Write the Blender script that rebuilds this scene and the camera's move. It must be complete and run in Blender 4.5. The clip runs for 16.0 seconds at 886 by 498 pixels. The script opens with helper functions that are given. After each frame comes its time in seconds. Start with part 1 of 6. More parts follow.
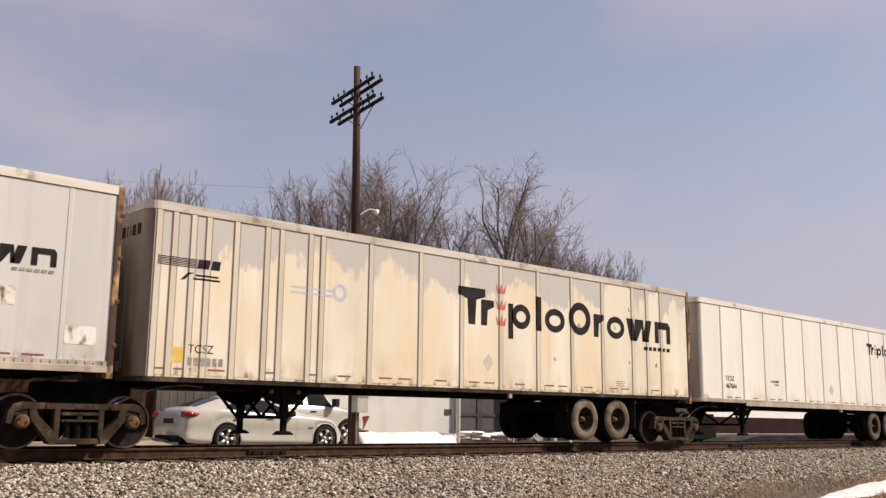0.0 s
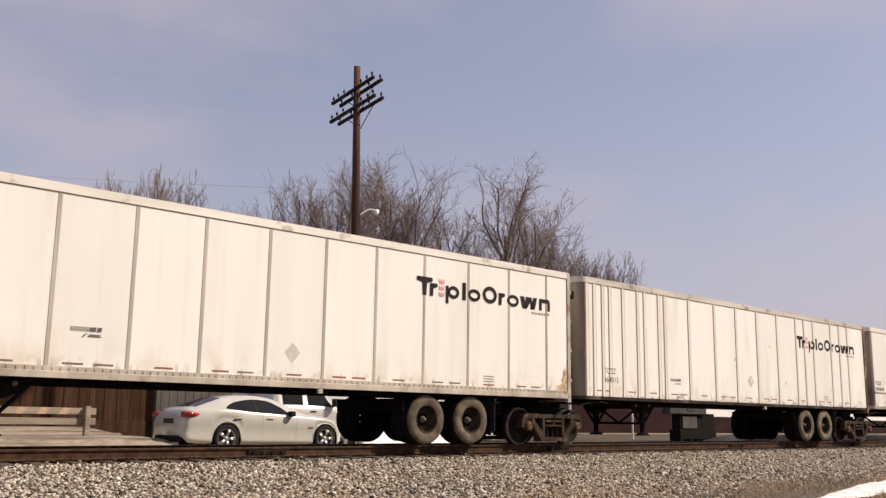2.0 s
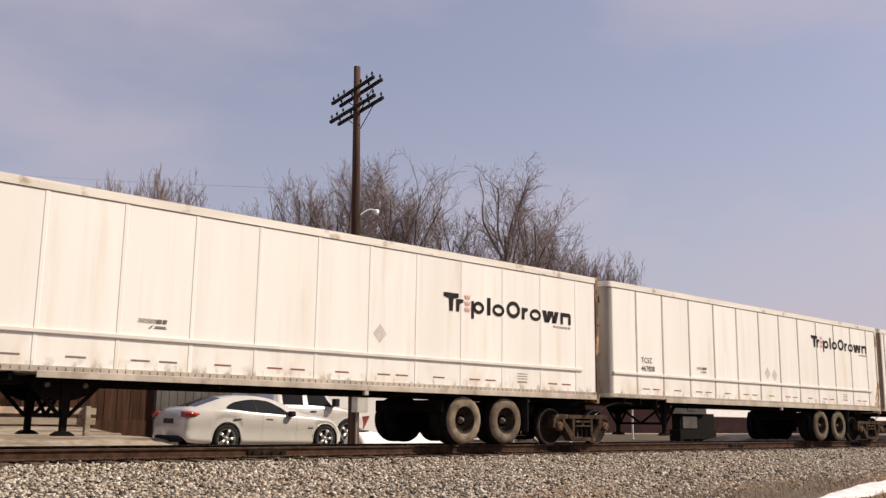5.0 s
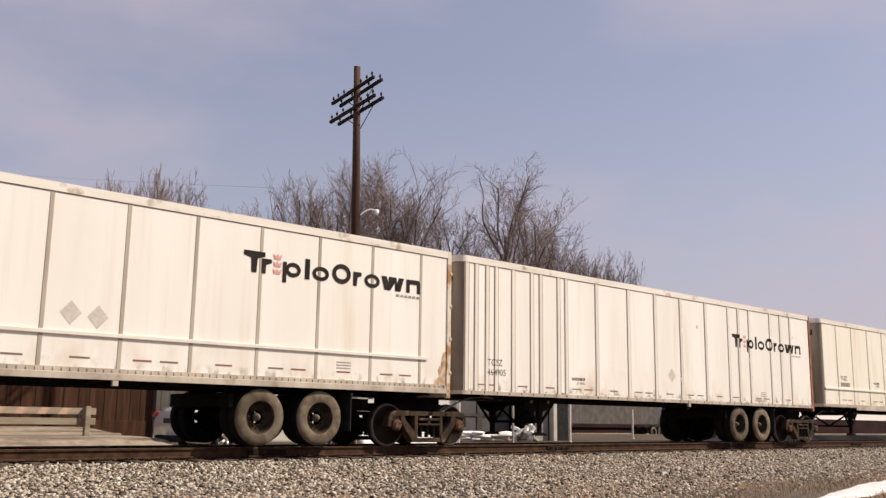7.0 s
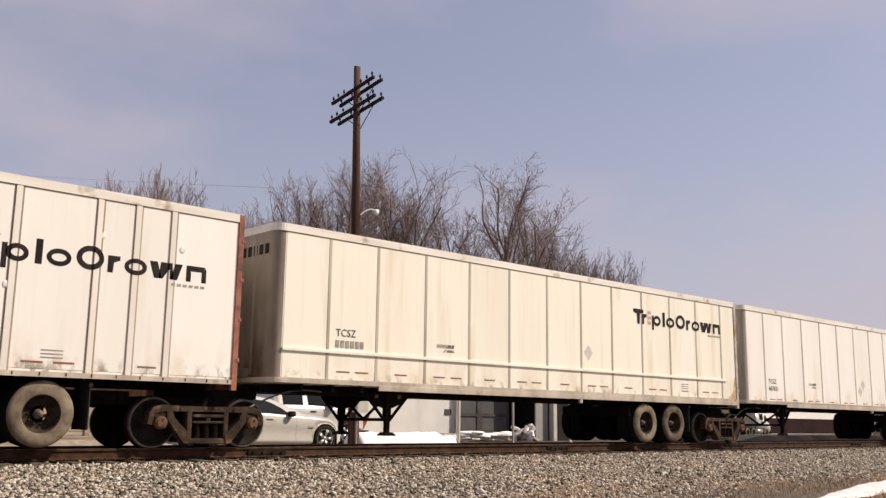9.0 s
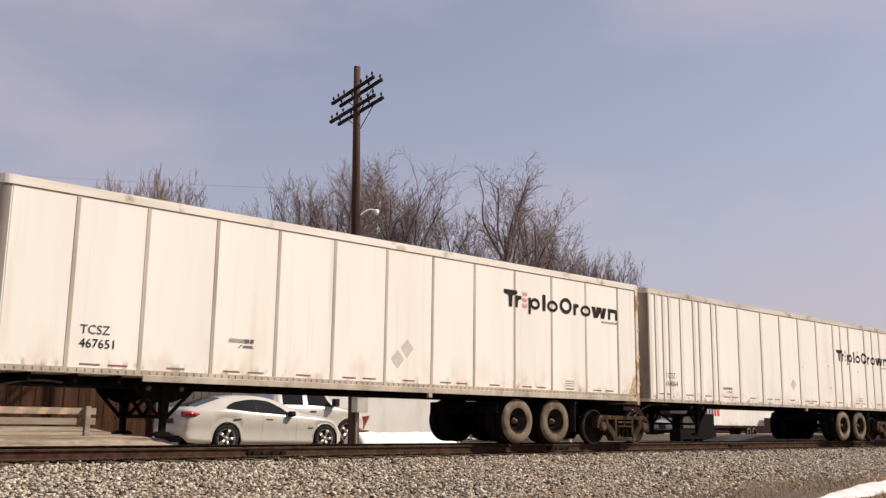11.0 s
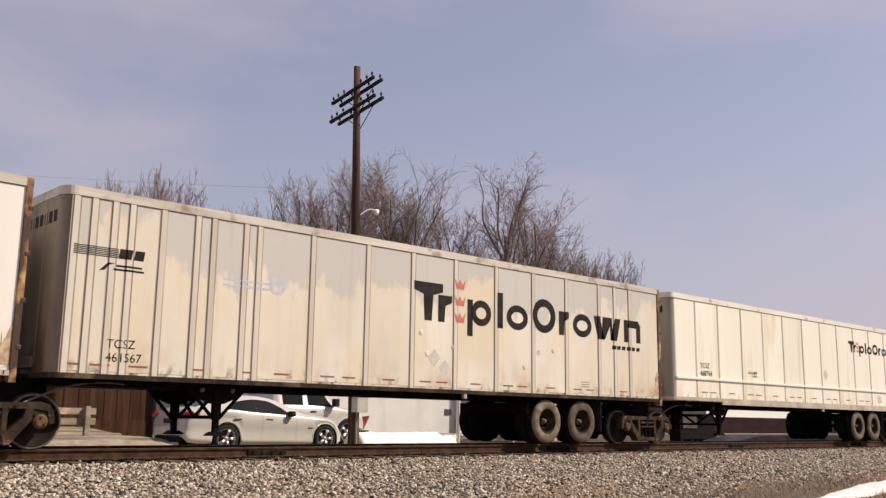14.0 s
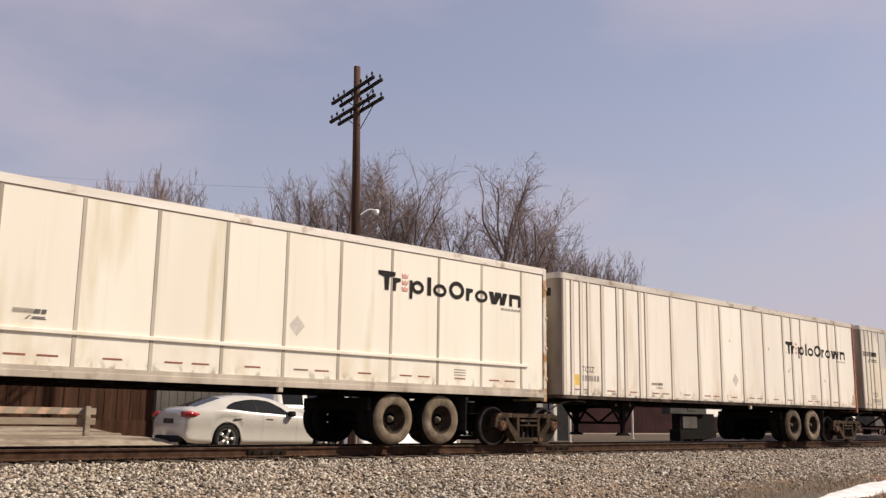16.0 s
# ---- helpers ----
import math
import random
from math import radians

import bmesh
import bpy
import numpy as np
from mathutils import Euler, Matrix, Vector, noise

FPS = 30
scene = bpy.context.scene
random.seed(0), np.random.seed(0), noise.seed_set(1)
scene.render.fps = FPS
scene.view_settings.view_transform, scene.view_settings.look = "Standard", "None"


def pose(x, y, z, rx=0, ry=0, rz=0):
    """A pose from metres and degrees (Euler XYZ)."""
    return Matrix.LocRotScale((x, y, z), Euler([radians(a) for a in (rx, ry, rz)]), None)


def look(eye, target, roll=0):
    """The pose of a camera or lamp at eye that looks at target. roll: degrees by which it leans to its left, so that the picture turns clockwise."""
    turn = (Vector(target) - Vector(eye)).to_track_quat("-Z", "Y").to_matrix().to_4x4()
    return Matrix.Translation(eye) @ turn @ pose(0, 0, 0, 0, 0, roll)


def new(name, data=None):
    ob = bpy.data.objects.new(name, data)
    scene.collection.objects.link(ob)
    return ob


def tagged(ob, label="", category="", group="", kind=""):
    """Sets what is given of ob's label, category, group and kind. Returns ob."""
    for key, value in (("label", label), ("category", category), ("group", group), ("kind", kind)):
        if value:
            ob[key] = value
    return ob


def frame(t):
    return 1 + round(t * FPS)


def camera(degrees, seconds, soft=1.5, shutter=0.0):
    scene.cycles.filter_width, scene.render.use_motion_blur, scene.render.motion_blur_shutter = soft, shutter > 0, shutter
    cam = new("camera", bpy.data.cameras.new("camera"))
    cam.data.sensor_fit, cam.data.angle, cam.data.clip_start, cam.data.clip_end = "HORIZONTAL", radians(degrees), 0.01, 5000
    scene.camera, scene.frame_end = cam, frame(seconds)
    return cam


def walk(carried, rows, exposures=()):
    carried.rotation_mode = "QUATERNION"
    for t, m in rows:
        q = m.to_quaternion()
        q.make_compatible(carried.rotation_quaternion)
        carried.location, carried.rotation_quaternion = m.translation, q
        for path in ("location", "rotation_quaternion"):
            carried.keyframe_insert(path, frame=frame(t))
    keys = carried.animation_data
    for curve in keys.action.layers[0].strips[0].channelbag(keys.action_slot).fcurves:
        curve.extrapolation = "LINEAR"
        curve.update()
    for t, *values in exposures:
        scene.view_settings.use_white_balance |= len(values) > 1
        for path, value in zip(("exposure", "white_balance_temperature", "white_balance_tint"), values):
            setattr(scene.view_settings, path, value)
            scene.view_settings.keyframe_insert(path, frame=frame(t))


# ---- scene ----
# x runs along the track, y away from the camera, z = 0 is the top of the rails
cam = camera(50.66, 16.0, soft=1.4)
EYE = Vector((0.0, 0.0, 0.513))
VIEW = look(EYE, EYE + Vector((0.66657, 0.72323, 0.18060)), 0.795)
walk(cam, [(0.0, VIEW), (16.0, VIEW)], exposures=[(0.0, 0.15, 6580, 12.0), (16.0, 0.15, 6580, 12.0)])

TRACK_Y = 15.741          # centre line of the track
LOT_Z = -0.28             # yard behind the track
SPEED, SLOWING = 10.7779, 0.00796


LEAN = {0: 0.40, 1: 0.30}      # degrees by which a trailer rides higher at its rear


def run(t):
    """How far the train has gone after t seconds."""
    return SPEED * t - SLOWING * t * t


# ---- light ----
SUN_ELEVATION, SUN_SIDE = 43.0, 52.0      # degrees; side: from behind the camera towards +x
sun_way = Vector((math.sin(radians(SUN_SIDE)) * math.cos(radians(SUN_ELEVATION)),
                  -math.cos(radians(SUN_SIDE)) * math.cos(radians(SUN_ELEVATION)),
                  math.sin(radians(SUN_ELEVATION))))
sun = new("sun", bpy.data.lights.new("sun", "SUN"))
sun.data.energy, sun.data.angle, sun.data.color = 5.0, radians(0.6), (1.0, 0.885, 0.725)
sun.matrix_world = look(sun_way * 100, (0, 0, 0))

world = bpy.data.worlds.new("sky")
scene.world = world
world.use_nodes = True
wn, wl = world.node_tree.nodes, world.node_tree.links
wn.clear()
w_out, w_bg = wn.new("ShaderNodeOutputWorld"), wn.new("ShaderNodeBackground")
w_sky = wn.new("ShaderNodeTexSky")
w_sky.sky_type, w_sky.sun_disc = "NISHITA", False
w_sky.sun_elevation = radians(SUN_ELEVATION)
w_sky.sun_rotation = math.atan2(sun_way.x, sun_way.y)
w_sky.air_density, w_sky.dust_density, w_sky.ozone_density = 1.0, 2.0, 2.0
w_co, w_map = wn.new("ShaderNodeTexCoord"), wn.new("ShaderNodeMapping")
w_map.inputs["Scale"].default_value = (1.0, 1.0, 2.2)
w_noise, w_ramp = wn.new("ShaderNodeTexNoise"), wn.new("ShaderNodeValToRGB")
w_noise.inputs["Scale"].default_value, w_noise.inputs["Detail"].default_value = 2.6, 5.0
w_noise.inputs["Roughness"].default_value = 0.5
w_ramp.color_ramp.elements[0].position, w_ramp.color_ramp.elements[1].position = 0.40, 0.72
w_ramp.color_ramp.elements[0].color, w_ramp.color_ramp.elements[1].color = (0.36, 0.36, 0.36, 1), (0.86, 0.86, 0.86, 1)
w_mix = wn.new("ShaderNodeMix")
w_mix.data_type = "RGBA"
w_mix.inputs["B"].default_value = (4.60, 4.1, 4.75, 1)       # thin high haze
wl.new(w_co.outputs["Generated"], w_map.inputs["Vector"])
wl.new(w_map.outputs["Vector"], w_noise.inputs["Vector"])
wl.new(w_noise.outputs["Fac"], w_ramp.inputs["Fac"])
w_sep, w_low, w_add = wn.new("ShaderNodeSeparateXYZ"), wn.new("ShaderNodeMapRange"), wn.new("ShaderNodeMath")
w_low.inputs["From Min"].default_value, w_low.inputs["From Max"].default_value = 0.0, 0.36
w_low.inputs["To Min"].default_value, w_low.inputs["To Max"].default_value = 0.34, 0.0
w_add.operation, w_add.use_clamp = "ADD", True
wl.new(w_co.outputs["Generated"], w_sep.inputs["Vector"])
wl.new(w_sep.outputs["Z"], w_low.inputs["Value"])
wl.new(w_ramp.outputs["Color"], w_add.inputs[0])
wl.new(w_low.outputs["Result"], w_add.inputs[1])
wl.new(w_add.outputs["Value"], w_mix.inputs["Factor"])
wl.new(w_sky.outputs["Color"], w_mix.inputs["A"])
wl.new(w_mix.outputs["Result"], w_bg.inputs["Color"])
w_bg.inputs["Strength"].default_value = 0.108
wl.new(w_bg.outputs["Background"], w_out.inputs["Surface"])


# ---- materials ----
def material(name, low, high, scale=3.0, rough=0.6, metal=0.0, bump=0.0, bump_scale=40.0, stretch=(1, 1, 1), stain=None,
             stain_scale=1.0, stain_cut=(0.55, 0.7), stain_stretch=(1, 1, 1), vary=0.0, coat=0.0, rough_vary=0.1, stain_from=None, grime=None, peel=None, peel_at=5.75):
    """Two tones by noise, an optional stain in patches, fine relief, and a little change from piece to piece."""
    m = bpy.data.materials.new(name)
    m.use_nodes = True
    nt = m.node_tree
    n, l = nt.nodes, nt.links
    b = n["Principled BSDF"]
    b.inputs["Metallic"].default_value = metal
    b.inputs["Coat Weight"].default_value = coat
    if metal == 0 and rough >= 0.65 and max(high) < 0.3:
        b.inputs["Specular IOR Level"].default_value = 0.10      # sooty and dusty surfaces hardly shine
    co = n.new("ShaderNodeTexCoord")
    ground_co = co.outputs["Object"]
    piece = n.new("ShaderNodeObjectInfo").outputs["Random"]
    if vary:                                        # alike pieces get a grain of their own
        far, shift = n.new("ShaderNodeVectorMath"), n.new("ShaderNodeVectorMath")
        far.operation, shift.operation = "SCALE", "ADD"
        far.inputs[0].default_value = (61.0, 23.0, 0.0)
        l.new(piece, far.inputs["Scale"])
        l.new(ground_co, shift.inputs[0]), l.new(far.outputs["Vector"], shift.inputs[1])
        ground_co = shift.outputs["Vector"]

    def noise_of(sc, detail, st):
        mp, nz = n.new("ShaderNodeMapping"), n.new("ShaderNodeTexNoise")
        mp.inputs["Scale"].default_value = st
        nz.inputs["Scale"].default_value, nz.inputs["Detail"].default_value = sc, detail
        l.new(ground_co, mp.inputs["Vector"])
        l.new(mp.outputs["Vector"], nz.inputs["Vector"])
        return nz.outputs["Fac"]

    def mixed(f, a, c):
        mx = n.new("ShaderNodeMix")
        mx.data_type = "RGBA"
        for sock, v in (("Factor", f), ("A", a), ("B", c)):
            if isinstance(v, (tuple, float)):
                mx.inputs[sock].default_value = (*v, 1) if isinstance(v, tuple) else v
            else:
                l.new(v, mx.inputs[sock])
        return mx.outputs["Result"]

    def stepped(f, lo, hi):
        mr = n.new("ShaderNodeMapRange")
        mr.inputs["From Min"].default_value, mr.inputs["From Max"].default_value = lo, hi
        l.new(f, mr.inputs["Value"])
        return mr.outputs["Result"]

    base = noise_of(scale, 6.0, stretch)
    col = mixed(stepped(base, 0.32, 0.68), low, high)
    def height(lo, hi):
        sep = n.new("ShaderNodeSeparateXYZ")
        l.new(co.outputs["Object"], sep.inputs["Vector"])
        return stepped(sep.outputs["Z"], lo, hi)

    def times(a, c):
        mt = n.new("ShaderNodeMath")
        mt.operation = "MULTIPLY"
        l.new(a, mt.inputs[0]), l.new(c, mt.inputs[1])
        return mt.outputs["Value"]

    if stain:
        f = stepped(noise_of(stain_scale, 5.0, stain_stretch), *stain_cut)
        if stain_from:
            f = times(f, height(*stain_from))      # stain limited by height: on the nose walls it thickens downwards
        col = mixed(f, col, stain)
    if peel:                                        # bare grey primer where the top coat has run off below the roof edge, in ragged curtains
        sep, total = n.new("ShaderNodeSeparateXYZ"), None
        l.new(co.outputs["Object"], sep.inputs["Vector"])
        total = sep.outputs["Z"]
        for source, amount in ((noise_of(0.9, 2.0, (1.0, 0.0, 0.1)), 2.2), (noise_of(9.0, 3.0, (1.0, 0.0, 0.04)), 0.45), (noise_of(4.0, 5.0, (1.0, 0.0, 0.8)), 0.9), (piece, 1.1)):
            ma = n.new("ShaderNodeMath")
            ma.operation = "MULTIPLY_ADD"
            ma.inputs[1].default_value = amount
            l.new(source, ma.inputs[0]), l.new(total, ma.inputs[2])
            total = ma.outputs["Value"]
        col = mixed(stepped(total, peel_at, peel_at + 0.18), col, peel)
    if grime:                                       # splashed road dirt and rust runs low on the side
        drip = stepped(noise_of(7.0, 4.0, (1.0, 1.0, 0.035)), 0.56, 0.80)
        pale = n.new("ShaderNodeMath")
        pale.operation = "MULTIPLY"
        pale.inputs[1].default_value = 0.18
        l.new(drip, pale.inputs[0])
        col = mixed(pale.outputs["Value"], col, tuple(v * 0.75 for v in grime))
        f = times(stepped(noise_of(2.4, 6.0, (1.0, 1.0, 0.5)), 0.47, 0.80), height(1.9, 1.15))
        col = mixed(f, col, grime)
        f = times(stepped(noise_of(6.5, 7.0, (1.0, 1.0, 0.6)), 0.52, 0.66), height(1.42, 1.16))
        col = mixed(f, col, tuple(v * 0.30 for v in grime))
    if vary:
        hsv, mr = n.new("ShaderNodeHueSaturation"), n.new("ShaderNodeMapRange")
        mr.inputs["To Min"].default_value, mr.inputs["To Max"].default_value = 1 - vary, 1 + vary
        l.new(piece, mr.inputs["Value"])
        l.new(mr.outputs["Result"], hsv.inputs["Value"])
        l.new(col, hsv.inputs["Color"])
        col = hsv.outputs["Color"]
    l.new(col, b.inputs["Base Color"])
    mr = n.new("ShaderNodeMapRange")
    mr.inputs["To Min"].default_value, mr.inputs["To Max"].default_value = max(0.02, rough - rough_vary), min(1, rough + rough_vary)
    l.new(base, mr.inputs["Value"])
    l.new(mr.outputs["Result"], b.inputs["Roughness"])
    if bump:
        bp = n.new("ShaderNodeBump")
        bp.inputs["Strength"].default_value, bp.inputs["Distance"].default_value = 1.0, bump
        l.new(noise_of(bump_scale, 4.0, stretch), bp.inputs["Height"])
        l.new(bp.outputs["Normal"], b.inputs["Normal"])
    return m


def glass_dark(name, tint, rough=0.05):
    m = material(name, tint, tuple(v * 1.3 for v in tint), 2.0, rough, rough_vary=0.02)
    m.node_tree.nodes["Principled BSDF"].inputs["Specular IOR Level"].default_value = 0.25
    m.node_tree.nodes["Principled BSDF"].inputs["IOR"].default_value = 1.28
    return m


STREAK = (1.2, 1.2, 0.14)
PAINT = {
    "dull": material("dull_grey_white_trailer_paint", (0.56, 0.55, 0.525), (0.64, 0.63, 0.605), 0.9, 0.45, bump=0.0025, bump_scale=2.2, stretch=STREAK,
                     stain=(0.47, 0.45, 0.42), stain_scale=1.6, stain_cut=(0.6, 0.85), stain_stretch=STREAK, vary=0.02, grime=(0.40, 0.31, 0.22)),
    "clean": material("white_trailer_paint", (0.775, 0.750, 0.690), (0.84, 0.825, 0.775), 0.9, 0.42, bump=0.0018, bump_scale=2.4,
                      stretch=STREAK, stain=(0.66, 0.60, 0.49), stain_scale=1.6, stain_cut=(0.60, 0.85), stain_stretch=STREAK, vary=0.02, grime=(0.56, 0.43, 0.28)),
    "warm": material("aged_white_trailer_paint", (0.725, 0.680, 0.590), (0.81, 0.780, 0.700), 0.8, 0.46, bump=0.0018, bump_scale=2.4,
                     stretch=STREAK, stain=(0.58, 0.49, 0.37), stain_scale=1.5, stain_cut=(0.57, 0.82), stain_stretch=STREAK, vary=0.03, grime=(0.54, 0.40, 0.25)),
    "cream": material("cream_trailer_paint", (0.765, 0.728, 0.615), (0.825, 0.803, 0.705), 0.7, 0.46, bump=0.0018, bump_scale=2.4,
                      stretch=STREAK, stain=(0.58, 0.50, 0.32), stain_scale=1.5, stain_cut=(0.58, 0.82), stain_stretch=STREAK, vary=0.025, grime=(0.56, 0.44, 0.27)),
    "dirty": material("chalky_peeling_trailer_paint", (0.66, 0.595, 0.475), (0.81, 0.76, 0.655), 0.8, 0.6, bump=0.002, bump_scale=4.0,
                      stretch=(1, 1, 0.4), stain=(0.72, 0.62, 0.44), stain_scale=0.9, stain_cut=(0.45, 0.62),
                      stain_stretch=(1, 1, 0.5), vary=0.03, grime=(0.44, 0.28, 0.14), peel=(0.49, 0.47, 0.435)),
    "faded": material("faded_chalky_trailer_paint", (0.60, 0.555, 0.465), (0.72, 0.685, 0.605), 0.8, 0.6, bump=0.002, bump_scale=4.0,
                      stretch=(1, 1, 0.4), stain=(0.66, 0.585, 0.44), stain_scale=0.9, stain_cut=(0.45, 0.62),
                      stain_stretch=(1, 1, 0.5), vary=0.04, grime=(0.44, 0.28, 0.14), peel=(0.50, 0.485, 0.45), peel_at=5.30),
}
# Base tones darkened for the front walls' shade; the brown below is dirt.
NOSE = material("shaded_grimy_nose_wall", (0.26, 0.235, 0.20), (0.44, 0.41, 0.36), 1.4, 0.7, stretch=(1, 1, 0.3), stain=(0.085, 0.050, 0.034), stain_scale=1.1,
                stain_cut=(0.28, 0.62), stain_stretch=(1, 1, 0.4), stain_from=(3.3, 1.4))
NOSE_SOOT_SHADE = material("shaded_sooty_nose_wall", (0.19, 0.155, 0.12), (0.37, 0.325, 0.27), 1.4, 0.7, stretch=(1, 1, 0.3), stain=(0.065, 0.034, 0.022), stain_scale=1.1,
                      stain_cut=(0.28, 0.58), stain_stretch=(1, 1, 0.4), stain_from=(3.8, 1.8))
POST_PAINT = {
    "dull": material("dull_post_paint", (0.42, 0.40, 0.37), (0.5, 0.48, 0.45), 2.0, 0.5, stretch=STREAK, vary=0.06),
    "clean": material("white_post_paint", (0.64, 0.60, 0.535), (0.74, 0.70, 0.64), 2.0, 0.5, stretch=STREAK, vary=0.06),
    "warm": material("grimy_post_paint", (0.52, 0.465, 0.39), (0.69, 0.64, 0.56), 2.0, 0.55, stretch=STREAK, vary=0.08),
    "cream": material("cream_post_paint", (0.48, 0.43, 0.32), (0.60, 0.56, 0.44), 2.0, 0.55, stretch=STREAK, vary=0.06),
    "faded": material("faded_post_paint", (0.47, 0.43, 0.36), (0.62, 0.58, 0.51), 2.0, 0.6, stretch=STREAK, vary=0.08),
    "dirty": material("dirty_post_paint", (0.50, 0.445, 0.36), (0.66, 0.60, 0.505), 2.0, 0.6, stretch=STREAK, vary=0.08),
}
POST_EDGE_SHADE = material("painted_post_edge_shade", (0.20, 0.15, 0.105), (0.44, 0.37, 0.285), 3.0, 0.65, stretch=STREAK, vary=0.15)
SEAM = material("grimy_seam", (0.30, 0.255, 0.20), (0.48, 0.43, 0.36), 4.0, 0.6, stretch=STREAK, vary=0.1)
TOP_RAIL = material("weathered_top_rail", (0.44, 0.40, 0.34), (0.64, 0.60, 0.53), 2.0, 0.55, stretch=(0.3, 1, 3),
                    stain=(0.26, 0.19, 0.14), stain_scale=2.6, stain_cut=(0.57, 0.70))
TOP_RAIL_WHITE = material("white_painted_top_rail", (0.66, 0.62, 0.54), (0.80, 0.77, 0.70), 2.0, 0.5, stretch=(0.3, 1, 3),
                          stain=(0.36, 0.28, 0.20), stain_scale=2.6, stain_cut=(0.60, 0.72))
ROOF_SHEET = material("dull_aluminium_roof", (0.36, 0.34, 0.31), (0.50, 0.48, 0.45), 1.5, 0.5, 0.4)
LIP_SHADE = material("dark_lip_shade", (0.13, 0.095, 0.065), (0.36, 0.29, 0.21), 5.0, 0.7, stretch=(0.6, 1, 1))
BOTTOM_RAIL = material("road_grimed_rail", (0.36, 0.31, 0.25), (0.54, 0.48, 0.395), 3.0, 0.55, 0.15, stretch=(1, 1, 0.4),
                       stain=(0.24, 0.18, 0.13), stain_scale=3.0, stain_cut=(0.58, 0.75))
BOTTOM_DARK = material("brown_black_bottom_rail", (0.018, 0.012, 0.009), (0.060, 0.043, 0.032), 3.0, 0.8, stretch=(1, 1, 0.4),
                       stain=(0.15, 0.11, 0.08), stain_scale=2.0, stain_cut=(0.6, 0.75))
RUST = {
    "orange": material("orange_rusty_paint", (0.33, 0.145, 0.045), (0.58, 0.37, 0.18), 5.0, 0.8, stain=(0.060, 0.028, 0.018),
                       stain_scale=2.4, stain_cut=(0.42, 0.52), stain_stretch=(1, 1, 0.6), bump=0.003, bump_scale=30),
    "red": material("red_rusty_paint", (0.20, 0.060, 0.036), (0.33, 0.135, 0.085), 5.0, 0.8, stain=(0.09, 0.036, 0.024),
                    stain_scale=3.5, stain_cut=(0.52, 0.66), bump=0.003, bump_scale=30),
    "pale": material("pale_steel_with_rust", (0.56, 0.48, 0.36), (0.66, 0.62, 0.54), 3.0, 0.7, stain=(0.34, 0.17, 0.06),
                     stain_scale=2.4, stain_cut=(0.47, 0.58), bump=0.002, bump_scale=30),
    "grey": material("grey_steel_frame", (0.30, 0.26, 0.22), (0.50, 0.46, 0.40), 3.0, 0.6, stain=(0.28, 0.13, 0.06),
                     stain_scale=2.6, stain_cut=(0.58, 0.70)),
}
BLACK = material("dull_black_steel", (0.004, 0.0035, 0.003), (0.012, 0.010, 0.009), 6.0, 0.85, 0.0, bump=0.002, bump_scale=50)
DARK_RUST = material("dark_brown_cast_steel", (0.008, 0.0055, 0.004), (0.028, 0.020, 0.015), 5.0, 0.85, 0.0, bump=0.004, bump_scale=45,
                     stain=(0.085, 0.048, 0.030), stain_scale=3.5, stain_cut=(0.58, 0.72))
TYRE = material("dusty_tyre_rubber", (0.085, 0.066, 0.047), (0.190, 0.152, 0.108), 5.0, 0.9, bump=0.003, bump_scale=40, vary=0.30,
                stain=(0.24, 0.20, 0.155), stain_scale=3.0, stain_cut=(0.52, 0.72))
SIDE_CAST = material("dusty_brown_cast_steel", (0.018, 0.0125, 0.009), (0.068, 0.046, 0.031), 5.0, 0.85, bump=0.004, bump_scale=35,
                     stain=(0.16, 0.105, 0.07), stain_scale=3.5, stain_cut=(0.57, 0.70))
BEARING = material("rusty_bearing_cap", (0.066, 0.037, 0.024), (0.15, 0.088, 0.058), 7.0, 0.85)
TREAD = material("black_tread_and_shaded_tyre", (0.006, 0.006, 0.006), (0.014, 0.013, 0.012), 5.0, 0.9)
RIM = material("grimy_steel_rim", (0.018, 0.013, 0.010), (0.06, 0.045, 0.032), 6.0, 0.85)
HUB = material("grimy_hub_cap", (0.07, 0.058, 0.045), (0.22, 0.195, 0.16), 14.0, 0.7)
WHEEL_STEEL = material("grimy_wheel_steel", (0.010, 0.0075, 0.006), (0.032, 0.024, 0.018), 5.0, 0.85)
WORN_STEEL = material("worn_tread_with_highlight", (0.10, 0.085, 0.075), (0.26, 0.235, 0.21), 6.0, 0.5, 0.4)
HOSE = material("grey_rubber_hose", (0.06, 0.055, 0.05), (0.13, 0.12, 0.11), 8.0, 0.6)
INK = material("black_marking_paint", (0.012, 0.010, 0.010), (0.032, 0.026, 0.025), 4.0, 0.7)
INK_TEXT = material("worn_black_marking", (0.07, 0.06, 0.055), (0.15, 0.13, 0.12), 12.0, 0.6)
INK_FADED = material("faded_grey_marking", (0.20, 0.18, 0.16), (0.36, 0.33, 0.29), 12.0, 0.6)
CROWN_RED = material("red_marking_paint", (0.48, 0.10, 0.075), (0.58, 0.20, 0.15), 5.0, 0.5)
CROWN_PINK = material("faded_red_marking", (0.56, 0.24, 0.21), (0.68, 0.40, 0.35), 9.0, 0.5)
GHOST = material("ghost_of_placard", (0.46, 0.43, 0.38), (0.60, 0.56, 0.50), 14.0, 0.6)
GHOST_BLUE = material("faded_blue_marking", (0.40, 0.44, 0.56), (0.52, 0.54, 0.60), 8.0, 0.6)
YELLOW = material("yellow_patch", (0.62, 0.40, 0.06), (0.72, 0.52, 0.14), 6.0, 0.6)
TAPE_RED = material("red_reflective_tape", (0.19, 0.050, 0.036), (0.32, 0.12, 0.085), 9.0, 0.5)
